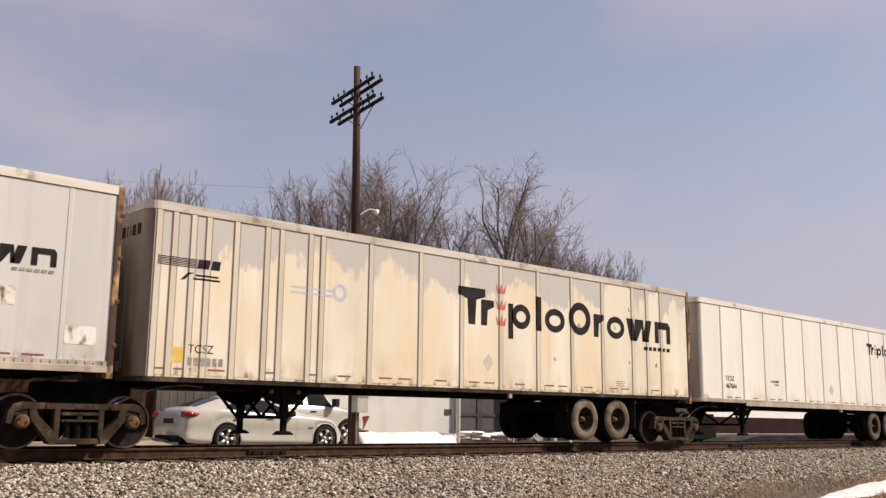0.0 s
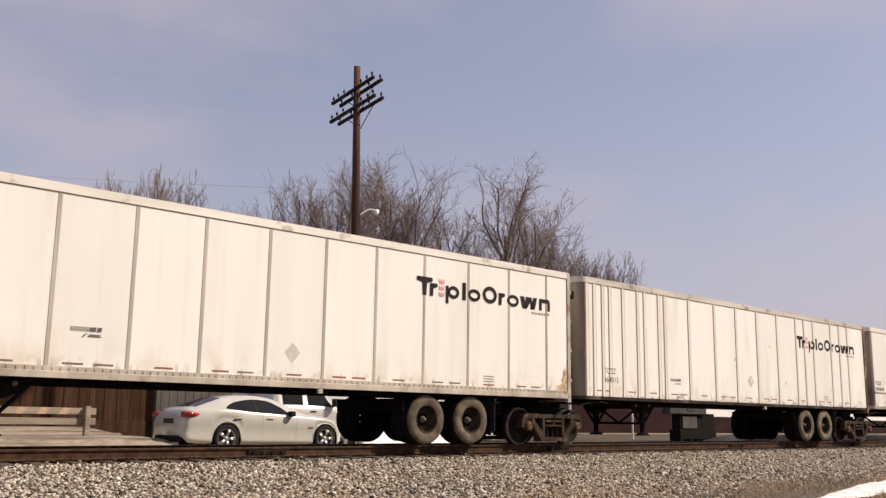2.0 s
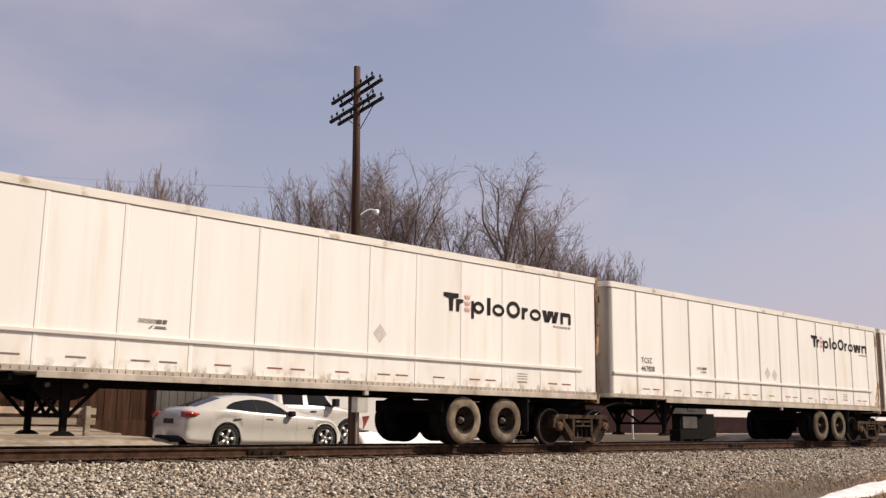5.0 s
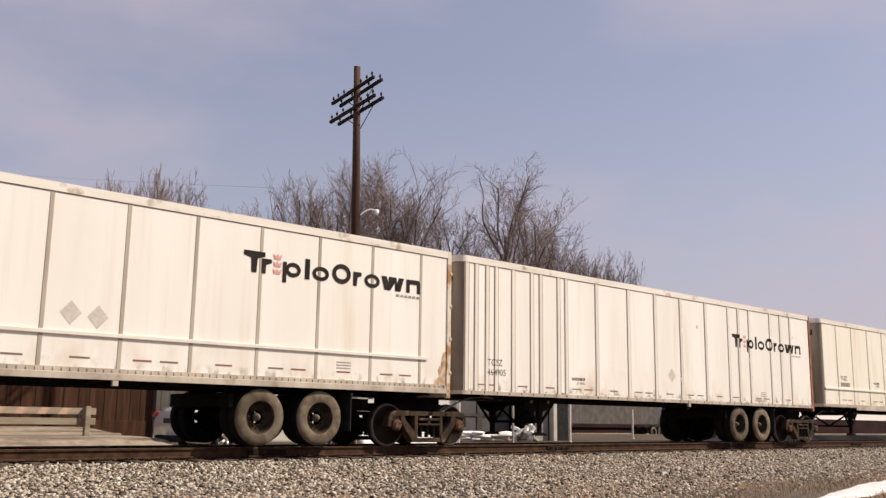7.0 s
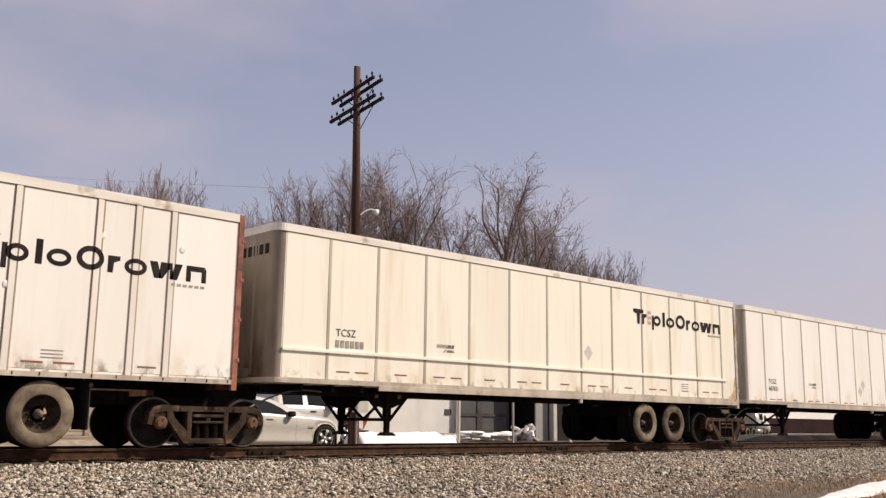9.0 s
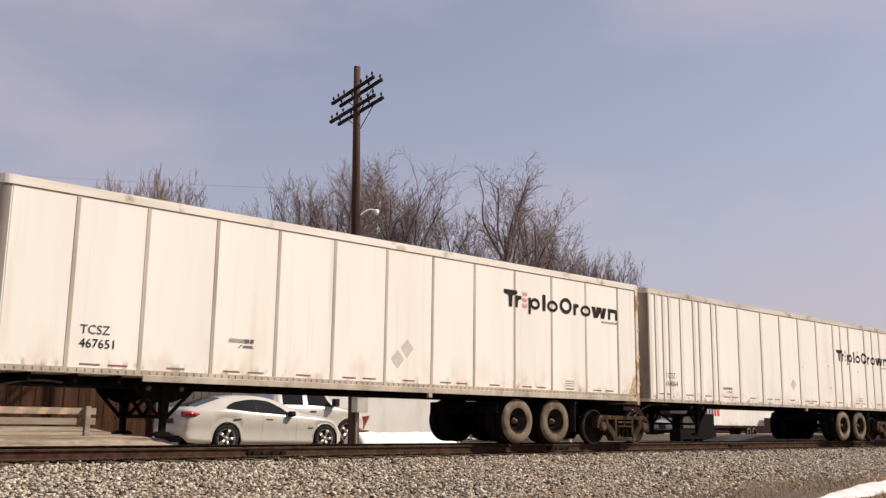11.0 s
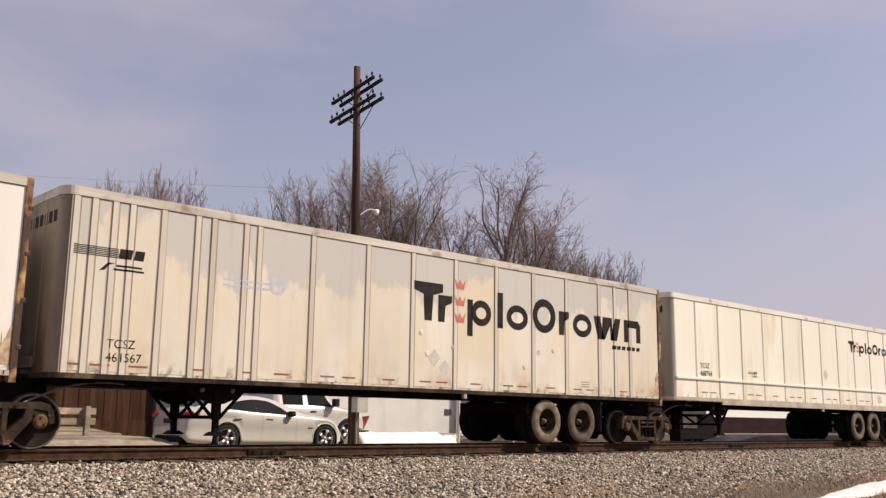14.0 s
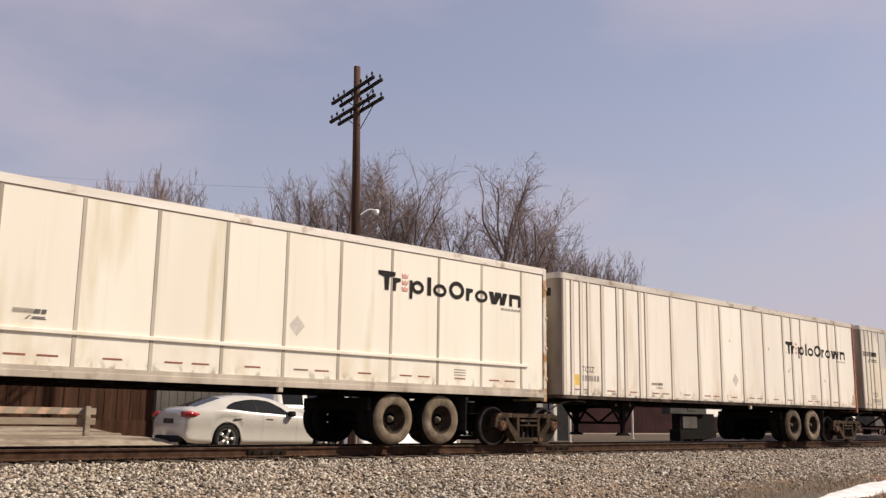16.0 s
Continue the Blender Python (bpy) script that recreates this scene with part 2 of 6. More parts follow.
TAPE_DARK = material("soiled_reflective_tape", (0.12, 0.080, 0.058), (0.26, 0.19, 0.145), 9.0, 0.5)
RUST_STAIN = material("brown_rust_stain", (0.34, 0.20, 0.10), (0.62, 0.50, 0.36), 7.0, 0.7, stain=(0.20, 0.095, 0.045), stain_scale=5.0, stain_cut=(0.50, 0.66))

RAIL_STEEL = material("rusty_rail_steel", (0.034, 0.017, 0.010), (0.080, 0.044, 0.027), 6.0, 0.8, 0.0, bump=0.002, bump_scale=40)
RAIL_HEAD = material("polished_rail_head", (0.34, 0.30, 0.27), (0.52, 0.48, 0.44), 3.0, 0.28, 0.9, stretch=(0.2, 4, 1))
SLEEPER = material("creosoted_timber", (0.055, 0.040, 0.030), (0.13, 0.10, 0.08), 4.0, 0.9, bump=0.006, bump_scale=20, stretch=(4, 0.5, 1), vary=0.2)
EARTH = material("ballast_bed_and_earth", (0.045, 0.036, 0.028), (0.16, 0.133, 0.104), 14.0, 0.95, bump=0.02, bump_scale=22,
                 stain=(0.20, 0.135, 0.085), stain_scale=0.45, stain_cut=(0.45, 0.58))
YARD = material("pale_gravel_yard", (0.205, 0.160, 0.114), (0.35, 0.292, 0.220), 5.0, 0.95, bump=0.015, bump_scale=25,
                stain=(0.125, 0.090, 0.058), stain_scale=1.1, stain_cut=(0.50, 0.62), stain_stretch=(0.28, 1.3, 1))
ASPHALT = material("worn_asphalt", (0.045, 0.043, 0.042), (0.085, 0.08, 0.078), 6.0, 0.9, bump=0.004, bump_scale=60)
LOT = material("muddy_asphalt", (0.058, 0.043, 0.030), (0.115, 0.089, 0.064), 0.6, 0.9, bump=0.004, bump_scale=40, stretch=(0.4, 1, 1))
SNOW = material("old_snow", (0.54, 0.51, 0.50), (0.74, 0.72, 0.715), 3.0, 0.7, bump=0.02, bump_scale=9.0,
                stain=(0.52, 0.46, 0.40), stain_scale=2.0, stain_cut=(0.62, 0.76))
SNOW_BRIGHT = material("bright_heaped_snow", (0.78, 0.77, 0.76), (0.86, 0.855, 0.85), 4.0, 0.7, bump=0.012, bump_scale=14.0)
STRAW = material("dry_grass_blades", (0.22, 0.14, 0.082), (0.37, 0.255, 0.158), 3.0, 0.9)
POLE_WOOD = material("dark_weathered_pole", (0.040, 0.022, 0.016), (0.105, 0.062, 0.048), 2.0, 0.9, bump=0.01, bump_scale=12, stretch=(3, 3, 0.15))
ARM_WOOD = material("blackened_crossarm", (0.018, 0.015, 0.014), (0.04, 0.034, 0.03), 4.0, 0.9)
BARK = material("grey_winter_bark", (0.105, 0.080, 0.071), (0.20, 0.162, 0.145), 1.2, 0.95)
TWIG = material("brown_winter_twigs", (0.190, 0.146, 0.134), (0.305, 0.248, 0.230), 0.6, 0.95)
CAR_WHITE = material("pearl_white_car_paint", (0.47, 0.452, 0.415), (0.535, 0.517, 0.48), 1.5, 0.18, coat=0.6, rough_vary=0.04,
                     stain=(0.62, 0.58, 0.52), stain_scale=1.2, stain_cut=(0.6, 0.9))
GLASS = glass_dark("tinted_car_glass", (0.012, 0.013, 0.015))
PLOUGH_RED = material("dull_red_steel", (0.16, 0.03, 0.025), (0.26, 0.07, 0.055), 5.0, 0.7)
LAMP_RED = material("red_tail_lamp", (0.30, 0.018, 0.022), (0.46, 0.05, 0.05), 14.0, 0.2)
ALLOY = material("alloy_wheel", (0.40, 0.39, 0.38), (0.55, 0.54, 0.52), 5.0, 0.3, 0.8)
RUBBER = material("black_rubber", (0.015, 0.015, 0.015), (0.03, 0.03, 0.03), 5.0, 0.85)
GREY_WALL = material("light_grey_painted_metal", (0.56, 0.55, 0.53), (0.63, 0.62, 0.60), 1.2, 0.7, stain=(0.44, 0.425, 0.40),
                     stain_scale=0.8, stain_cut=(0.55, 0.8), stain_stretch=(1, 1, 0.3))
WHITE_WALL = material("white_painted_block", (0.72, 0.70, 0.66), (0.80, 0.78, 0.75), 2.0, 0.8, bump=0.003, bump_scale=30)
DARK_WALL = material("dark_shed_interior", (0.05, 0.046, 0.045), (0.09, 0.085, 0.08), 2.0, 0.9)
DULL_PANE = glass_dark("dull_shop_pane", (0.085, 0.081, 0.085), 0.35)
SHADE_GREY = material("dull_and_shaded_grey_steel", (0.075, 0.068, 0.062), (0.13, 0.118, 0.108), 1.5, 0.8)
MID_GREY = material("grey_steel_door", (0.24, 0.23, 0.22), (0.31, 0.30, 0.285), 1.5, 0.7)
POST_LIGHT = material("galvanised_post", (0.48, 0.45, 0.41), (0.60, 0.57, 0.52), 3.0, 0.5, 0.3)
BRICK_RED = material("dark_red_siding", (0.017, 0.0072, 0.0078), (0.034, 0.0145, 0.015), 0.6, 0.9, stretch=(0.6, 1, 1))
FENCE_WOOD = material("weathered_brown_boards", (0.034, 0.016, 0.0095), (0.074, 0.038, 0.024), 2.5, 0.9, bump=0.004, bump_scale=20,
                      stretch=(4, 4, 0.3), vary=0.15)
RAIL_WOOD = material("sun_bleached_timber", (0.20, 0.16, 0.115), (0.36, 0.305, 0.235), 3.0, 0.9, bump=0.004, bump_scale=15, stretch=(0.3, 2, 2))
STRIPE_ORANGE = material("faded_orange_stripe", (0.44, 0.26, 0.17), (0.54, 0.40, 0.30), 5.0, 0.7)
LAMP_WHITE = material("white_lamp_housing", (0.75, 0.75, 0.74), (0.82, 0.82, 0.81), 3.0, 0.4)
WIRE = material("dull_grey_cable", (0.24, 0.23, 0.24), (0.30, 0.29, 0.30), 3.0, 0.6)
PURPLE = material("dark_purple_marking", (0.06, 0.03, 0.10), (0.09, 0.05, 0.13), 5.0, 0.5)
ORANGE = material("orange_red_marking", (0.52, 0.070, 0.045), (0.60, 0.12, 0.08), 5.0, 0.5)


# ---- building helpers ----
def thing(name, label, category, group="", at=None, kind=""):
    e = new(name)
    e.empty_display_size = 0.2
    if at is not None:
        e.matrix_basis = at
    return tagged(e, label, category, group, kind)


def mesh_of(name, bm, mat, smooth=False):
    me = bpy.data.meshes.new(name)
    bm.normal_update()
    bm.to_mesh(me)
    bm.free()
    me.materials.append(mat)
    if smooth:
        me.shade_smooth()
    return me


def put(name, me, parent, at=None, label=""):
    ob = new(name, me)
    ob.parent = parent
    if at is not None:
        ob.matrix_basis = at
    return tagged(ob, label)


def part(name, bm, mat, parent, label="", at=None, smooth=False):
    return put(name, mesh_of(name, bm, mat, smooth), parent, at, label)


CACHE = {}


def shared(name, key, build, mat, parent, at=None, label="", smooth=False):
    """A part whose mesh is made once for all things that have it alike."""
    k = (name, key, mat.name)
    if k not in CACHE:
        bm = bmesh.new()
        build(bm)
        CACHE[k] = mesh_of(name, bm, mat, smooth)
    return put(name, CACHE[k], parent, at, label)


def box(bm, x0, x1, y0, y1, z0, z1, bevel=0.0, turn=None):
    m = Matrix.Translation(((x0 + x1) / 2, (y0 + y1) / 2, (z0 + z1) / 2)) @ Matrix.Diagonal((x1 - x0, y1 - y0, z1 - z0, 1))
    if turn is not None:
        m = turn @ m
    r = bmesh.ops.create_cube(bm, size=1.0, matrix=m)
    if bevel:
        es = list({e for v in r["verts"] for e in v.link_edges})
        bmesh.ops.bevel(bm, geom=es, offset=bevel, segments=2, affect="EDGES", profile=0.6)


def rod(bm, a, b, r0, r1=None, n=8, caps=True):
    a, b = Vector(a), Vector(b)
    d = b - a
    m = Matrix.Translation((a + b) / 2) @ d.to_track_quat("Z", "Y").to_matrix().to_4x4()
    bmesh.ops.create_cone(bm, cap_ends=caps, segments=n, radius1=r0, radius2=r0 if r1 is None else r1, depth=d.length, matrix=m)


def lathe(bm, profile, n=32, at=(0, 0, 0)):
    """Turns (radius, y) round the y axis."""
    rings = []
    for r, y in profile:
        rings.append([bm.verts.new((at[0] + r * math.cos(2 * math.pi * i / n), at[1] + y, at[2] + r * math.sin(2 * math.pi * i / n)))
                      for i in range(n)] if r > 1e-6 else [bm.verts.new((at[0], at[1] + y, at[2]))])
    for p, q in zip(rings, rings[1:]):
        for i in range(n):
            j = (i + 1) % n
            if len(p) == 1:
                bm.faces.new((p[0], q[j], q[i]))
            elif len(q) == 1:
                bm.faces.new((p[i], p[j], q[0]))
            else:
                bm.faces.new((p[i], p[j], q[j], q[i]))


def prism(bm, pts, y0, y1):
    """A flat outline in x and z, given depth along y."""
    a = [bm.verts.new((x, y0, z)) for x, z in pts]
    b = [bm.verts.new((x, y1, z)) for x, z in pts]
    bm.faces.new(a)
    bm.faces.new(b[::-1])
    for i in range(len(pts)):
        j = (i + 1) % len(pts)
        bm.faces.new((a[j], a[i], b[i], b[j]))


def tube(bm, pts, r, n=6):
    """A bent round bar through points."""
    pts = [Vector(p) for p in pts]
    rings = []
    for i, p in enumerate(pts):
        d = (pts[min(i + 1, len(pts) - 1)] - pts[max(i - 1, 0)]).normalized()
        q = d.to_track_quat("Z", "Y")
        rings.append([bm.verts.new(p + q @ Vector((r * math.cos(2 * math.pi * k / n), r * math.sin(2 * math.pi * k / n), 0))) for k in range(n)])
    for a, b in zip(rings, rings[1:]):
        for k in range(n):
            bm.faces.new((a[k], a[(k + 1) % n], b[(k + 1) % n], b[k]))


def ring_flat(bm, cx, cz, ro, ri, sx, y0, y1, n=24):
    """A flat ring standing in the x-z plane, sx: its width against its height."""
    f, k = [], []
    for i in range(n):
        a = 2 * math.pi * i / n
        f.append([bm.verts.new((cx + r * sx * math.cos(a) if r == ro else cx + (r - ro + ro * sx) * math.cos(a), y0, cz + r * math.sin(a))) for r in (ro, ri)])
    for i in range(n):
        a, b = f[i], f[(i + 1) % n]
        bm.faces.new((a[0], b[0], b[1], a[1]))


def written(words, size):
    """Letters as a mesh, standing in the x-z plane and read from -y."""
    cu = bpy.data.curves.new("lettering", "FONT")
    cu.body, cu.size, cu.extrude, cu.resolution_u = words, size, 0.001, 3
    ob = new("lettering", cu)
    me = bpy.data.meshes.new_from_object(ob.evaluated_get(bpy.context.evaluated_depsgraph_get()))
    bpy.data.objects.remove(ob)
    bpy.data.curves.remove(cu)
    me.transform(Matrix.Rotation(radians(90), 4, "X"))
    return me


# ---- ground and track ----
PROFILE = [(-4000, -1.3), (-20, -1.1), (0, -1.0), (3, -0.90), (6, -0.78), (8, -0.66), (10, -0.52), (12, -0.40), (13.6, -0.30), (14.3, -0.235),
           (17.15, -0.235), (18.1, -0.30), (19.0, LOT_Z), (22, LOT_Z), (30, LOT_Z), (43, LOT_Z - 0.03), (50.5, -0.82), (61.0, -0.82), (64.5, -0.58), (300, -0.6), (4000, -0.6)]


def eased(v):
    v = max(0.0, min(1.0, v))
    return v * v * (3 - 2 * v)


def bank(x, y):
    """The grassy bank below the fence, an added shaded bank that hides the lot's lit ground, and a hollow sunk to seat
    the sedan at its height in view.
    """
    up = (0.29 * eased((y - 20.2) / 1.4) + 0.04 * eased((y - 20.5) / 2.0) + 0.16 * eased((y - 23.5) / 3.0)) * eased((11.3 - x) / 0.6) * eased((34 - y) / 4)
    # added bank: lies in the train's shadow, sized to hide lit ground in view
    up += 0.43 * eased((x - 29.5) / 3.5) * eased((y - 17.2) / 0.7) * eased((20.3 - y) / 0.9)
    return up - 0.055 * eased((x - 10.2) / 1.0) * eased((17.5 - x) / 1.0) * eased((y - 19.6) / 0.8) * eased((24.6 - y) / 1.2)


def ground_z(y):
    for (a, za), (b, zb) in zip(PROFILE, PROFILE[1:]):
        if y <= b:
            return za + (zb - za) * (y - a) / (b - a)
    return PROFILE[-1][1]


def make_ground():
    bm = bmesh.new()
    xs = sorted({-4000, -300, -60, 120, 300, 4000} | {i * 1.5 for i in range(-10, 60)} | {9 + 0.25 * i for i in range(40)})
    ys = sorted({y for y, _ in PROFILE} | {4 + 0.5 * i for i in range(21)} | {18.2 + 0.4 * i for i in range(42)} | {-8.0, -4.0})
    rows = []
    for y in ys:
        row = []
        for x in xs:
            w = 0.05 * noise.noise((x * 0.35, y * 0.5, 0)) * (1.0 if y < 8.2 else 0.2) if -20 < x < 110 and -5 < y < 13.4 else 0.0
            row.append(bm.verts.new((x, y, ground_z(y) + w + bank(x, y))))
        rows.append(row)
    for j, (a, b) in enumerate(zip(rows, rows[1:])):
        for i in range(len(xs) - 1):
            f = bm.faces.new((a[i], a[i + 1], b[i + 1], b[i]))
            f.material_index = 1 if ys[j] >= 18.05 else 0
    me = mesh_of("ground", bm, EARTH, True)
    me.materials.append(YARD)
    tagged(new("ground", me), "gravelly earth with a pale gravel yard beyond the track", "ground", kind="structure")


make_ground()


ROAD_Z = -0.775


def make_road():
    bm = bmesh.new()
    box(bm, -400, 700, 51.0, 60.5, -1.1, ROAD_Z)
    tagged(new("road", mesh_of("road", bm, ASPHALT)), "worn grey asphalt road behind the yard", "road", kind="structure")


make_road()


def make_lot():
    bm = bmesh.new()
    box(bm, 24.6, 140.0, 20.4, 43.0, LOT_Z - 0.2, LOT_Z + 0.008)
    tagged(new("parking_lot", mesh_of("parking_lot", bm, LOT)), "dark brownish asphalt lot beside the yard", "parking lot", kind="structure")


make_lot()

track = thing("track", "jointed steel rails on dark timber sleepers in ballast", "railway track", kind="structure")
RAIL_OUT = [(-0.07, -0.17), (0.07, -0.17), (0.07, -0.158), (0.012, -0.14), (0.010, -0.045), (0.035, -0.035), (0.036, -0.006), (0.030, -0.001),
            (-0.030, -0.001), (-0.036, -0.006), (-0.035, -0.035), (-0.010, -0.045), (-0.012, -0.14), (-0.07, -0.158)]


def make_rail(y):
    bm = bmesh.new()
    ends = []
    for x in (-230, 330):
        ends.append([bm.verts.new((x, y + a, z)) for a, z in RAIL_OUT])
    a, b = ends
    for i in range(len(a)):
        j = (i + 1) % len(a)
        bm.faces.new((a[i], a[j], b[j], b[i]))
    bm.faces.new(a[::-1]), bm.faces.new(b)
    bmesh.ops.recalc_face_normals(bm, faces=bm.faces)
    rail = part("rail", bm, RAIL_STEEL, track, "rust-brown steel rail")
    bm = bmesh.new()
    box(bm, -230, 330, y - 0.028, y + 0.028, -0.003, 0.0)
    part("running_surface", bm, RAIL_HEAD, rail, "polished running surface")
    for i in range(-3, 9):
        x = 9.50 + 8.14 * i
        def joint(bm):
            for s in (-1, 1):
                box(bm, -0.40, 0.40, s * 0.013, s * 0.045, -0.14, -0.045, 0.006)
                for k in range(4):
                    rod(bm, (-0.3 + 0.2 * k, s * 0.03, -0.09), (-0.3 + 0.2 * k, s * 0.075, -0.09), 0.022, n=6)
        shared("joint_bar", 0, joint, DARK_RUST, rail, pose(x, y, 0), "bolted joint bar")


for side in (-1, 1):
    make_rail(TRACK_Y + side * 0.755)


def sleeper_mesh(bm):
    box(bm, -0.115, 0.115, -1.33, 1.33, -0.37, -0.187, 0.012)


def plate_mesh(bm):
    box(bm, -0.09, 0.09, -0.16, 0.16, -0.187, -0.172, 0.004)
    for a in (-0.10, 0.10):
        for b in (-0.05, 0.05):
            rod(bm, (b, a, -0.18), (b, a, -0.148), 0.012, n=6)


rest_s = bmesh.new()
for i in range(-420, 600):
    x = i * 0.53 + random.uniform(-0.03, 0.03)
    if 0 <= i < 150:
        sl = shared("sleeper", 0, sleeper_mesh, SLEEPER, track, pose(x, TRACK_Y + random.uniform(-0.05, 0.05), 0, 0, 0, random.uniform(-1, 1)))
        for side in (-1, 1):
            shared("tie_plate", 0, plate_mesh, DARK_RUST, sl, pose(0, side * 0.755, 0))
    elif i % 2 == 0 or i < 260:
        box(rest_s, x - 0.115, x + 0.115, TRACK_Y - 1.33, TRACK_Y + 1.33, -0.37, -0.187)
tagged(part("far_sleepers", rest_s, SLEEPER, track), kind="stuff")


def scatter_stones(name, count, area, sizes, label, lift=0.0):
    """Loose stones strewn over the ground, each a bent angular lump, in one mesh."""
    rng = np.random.default_rng(7)
    ico = np.array([(-1, -1, -1), (1, -1, -1), (1, 1, -1), (-1, 1, -1), (-1, -1, 1), (1, -1, 1), (1, 1, 1), (-1, 1, 1)]) * 0.62
    tri = np.array([(0, 2, 1), (0, 3, 2), (4, 5, 6), (4, 6, 7), (0, 1, 5), (0, 5, 4), (1, 2, 6), (1, 6, 5), (2, 3, 7), (2, 7, 6), (3, 0, 4), (3, 4, 7)])
    nv, nt = len(ico), len(tri)
    u, v = rng.random(count), rng.random(count)
    x, y = area(u, v, rng)
    n = len(x)
    s = sizes[0] + (sizes[1] - sizes[0]) * rng.random(n) ** 1.8
    z = np.interp(y, [p[0] for p in PROFILE], [p[1] for p in PROFILE])
    pts = ico[None] * (1 + 0.28 * rng.standard_normal((n, nv, 1))).clip(0.45, 1.5) * np.stack([rng.uniform(0.7, 1.3, n), rng.uniform(0.7, 1.3, n), rng.uniform(0.5, 0.95, n)], 1)[:, None]
    b = rng.uniform(-0.7, 0.7, n)
    cb, sb = np.cos(b)[:, None], np.sin(b)[:, None]
    pts = np.stack([pts[:, :, 0], pts[:, :, 1] * cb - pts[:, :, 2] * sb, pts[:, :, 1] * sb + pts[:, :, 2] * cb], 2)
    a = rng.uniform(0, 6.283, n)
    c, sn = np.cos(a)[:, None], np.sin(a)[:, None]
    px = pts[:, :, 0] * c - pts[:, :, 1] * sn
    py = pts[:, :, 0] * sn + pts[:, :, 1] * c
    co = np.stack([px * s[:, None] + x[:, None], py * s[:, None] + y[:, None], pts[:, :, 2] * s[:, None] + (z + lift + rng.uniform(-0.2, 0.5, n) * s)[:, None]], 2)
    me = bpy.data.meshes.new(name)
    me.vertices.add(n * nv)
    me.vertices.foreach_set("co", co.reshape(-1).astype(np.float32))
    idx = (tri[None] + (np.arange(n) * nv)[:, None, None]).reshape(-1).astype(np.int32)
    me.loops.add(n * nt * 3)
    me.loops.foreach_set("vertex_index", idx)
    me.polygons.add(n * nt)
    me.polygons.foreach_set("loop_start", np.arange(0, n * nt * 3, 3, dtype=np.int32))
    me.polygons.foreach_set("loop_total", np.full(n * nt, 3, dtype=np.int32))
    me.update()
    me.materials.append(STONE_PIECE)
    return tagged(new(name, me), label, "ballast", kind="stuff")


STONE_PIECE = bpy.data.materials.new("mixed_grey_ballast_stone")
STONE_PIECE.use_nodes = True
sn_, sl_ = STONE_PIECE.node_tree.nodes, STONE_PIECE.node_tree.links
s_geo, s_ramp = sn_.new("ShaderNodeNewGeometry"), sn_.new("ShaderNodeValToRGB")
TONES = ((0.0, (0.034, 0.027, 0.021, 1)), (0.18, (0.10, 0.083, 0.064, 1)), (0.36, (0.315, 0.274, 0.217, 1)), (0.60, (0.365, 0.297, 0.240, 1)), (0.82, (0.455, 0.405, 0.332, 1)), (1.0, (0.62, 0.575, 0.505, 1)))
s_ramp.color_ramp.elements[0].color, s_ramp.color_ramp.elements[1].color = TONES[0][1], TONES[-1][1]
for at, tone in TONES[1:-1]:
    s_ramp.color_ramp.elements.new(at).color = tone
sl_.new(s_geo.outputs["Random Per Island"], s_ramp.inputs["Fac"])
sl_.new(s_ramp.outputs["Color"], sn_["Principled BSDF"].inputs["Base Color"])
sn_["Principled BSDF"].inputs["Roughness"].default_value = 0.95
sn_["Principled BSDF"].inputs["Specular IOR Level"].default_value = 0.15


def near_ballast(u, v, rng):
    y = 14.92 - 7.6 * v ** 1.1
    x = 2.0 + 0.2 * (y - 8) + 44 * u ** 1.45
    edge = 7.3 + np.clip((x - 12.0) * 0.55, 0, 2.0) + np.clip((x - 26.0) * 0.10, 0, 2.0) + 0.15 * np.sin(x * 0.8) + rng.normal(0, 0.35, len(x))
    keep = y > edge
    return x[keep], y[keep]


def far_ballast(u, v, rng):
    return 2 + 70 * u, 15.05 + 2.9 * v


scatter_stones("ballast_stones", 88000, near_ballast, (0.015, 0.037), "pale grey crushed stone ballast beside the rails")
scatter_stones("ballast_stones", 12000, far_ballast, (0.018, 0.038), "pale grey crushed stone ballast between the rails", 0.02)


def make_snow(name, x, y, rx, ry, turn, label):
    bm = bmesh.new()
    n, rings = 120, []
    c, s = math.cos(radians(turn)), math.sin(radians(turn))
    for k, (f, h) in enumerate(((1.0, 0.0), (0.95, 0.04), (0.8, 0.055), (0.4, 0.06))):
        ring = []
        for i in range(n):
            a = 2 * math.pi * i / n
            w = f * (1 + 0.22 * noise.noise((math.cos(a) * 2 + x, math.sin(a) * 2, 3.0)) + 0.16 * noise.noise((math.cos(a) * 9, math.sin(a) * 9, 1.0)))
            px, py = rx * w * math.cos(a), ry * w * math.sin(a)
            gx, gy = x + px * c - py * s, y + px * s + py * c
            ring.append(bm.verts.new((gx, gy, ground_z(gy) + h - 0.03 + 0.02 * noise.noise((gx, gy, 0)))))
        rings.append(ring)
    for a, b in zip(rings, rings[1:]):
        for i in range(n):
            bm.faces.new((a[i], a[(i + 1) % n], b[(i + 1) % n], b[i]))
    bm.faces.new(rings[-1])
    tagged(new(name, mesh_of(name, bm, SNOW, True)), label, "snow", kind="stuff")


make_snow("snow_patch", 20.2, 8.22, 5.7, 0.37, 9.5, "thawing patch of old snow on dead grass")


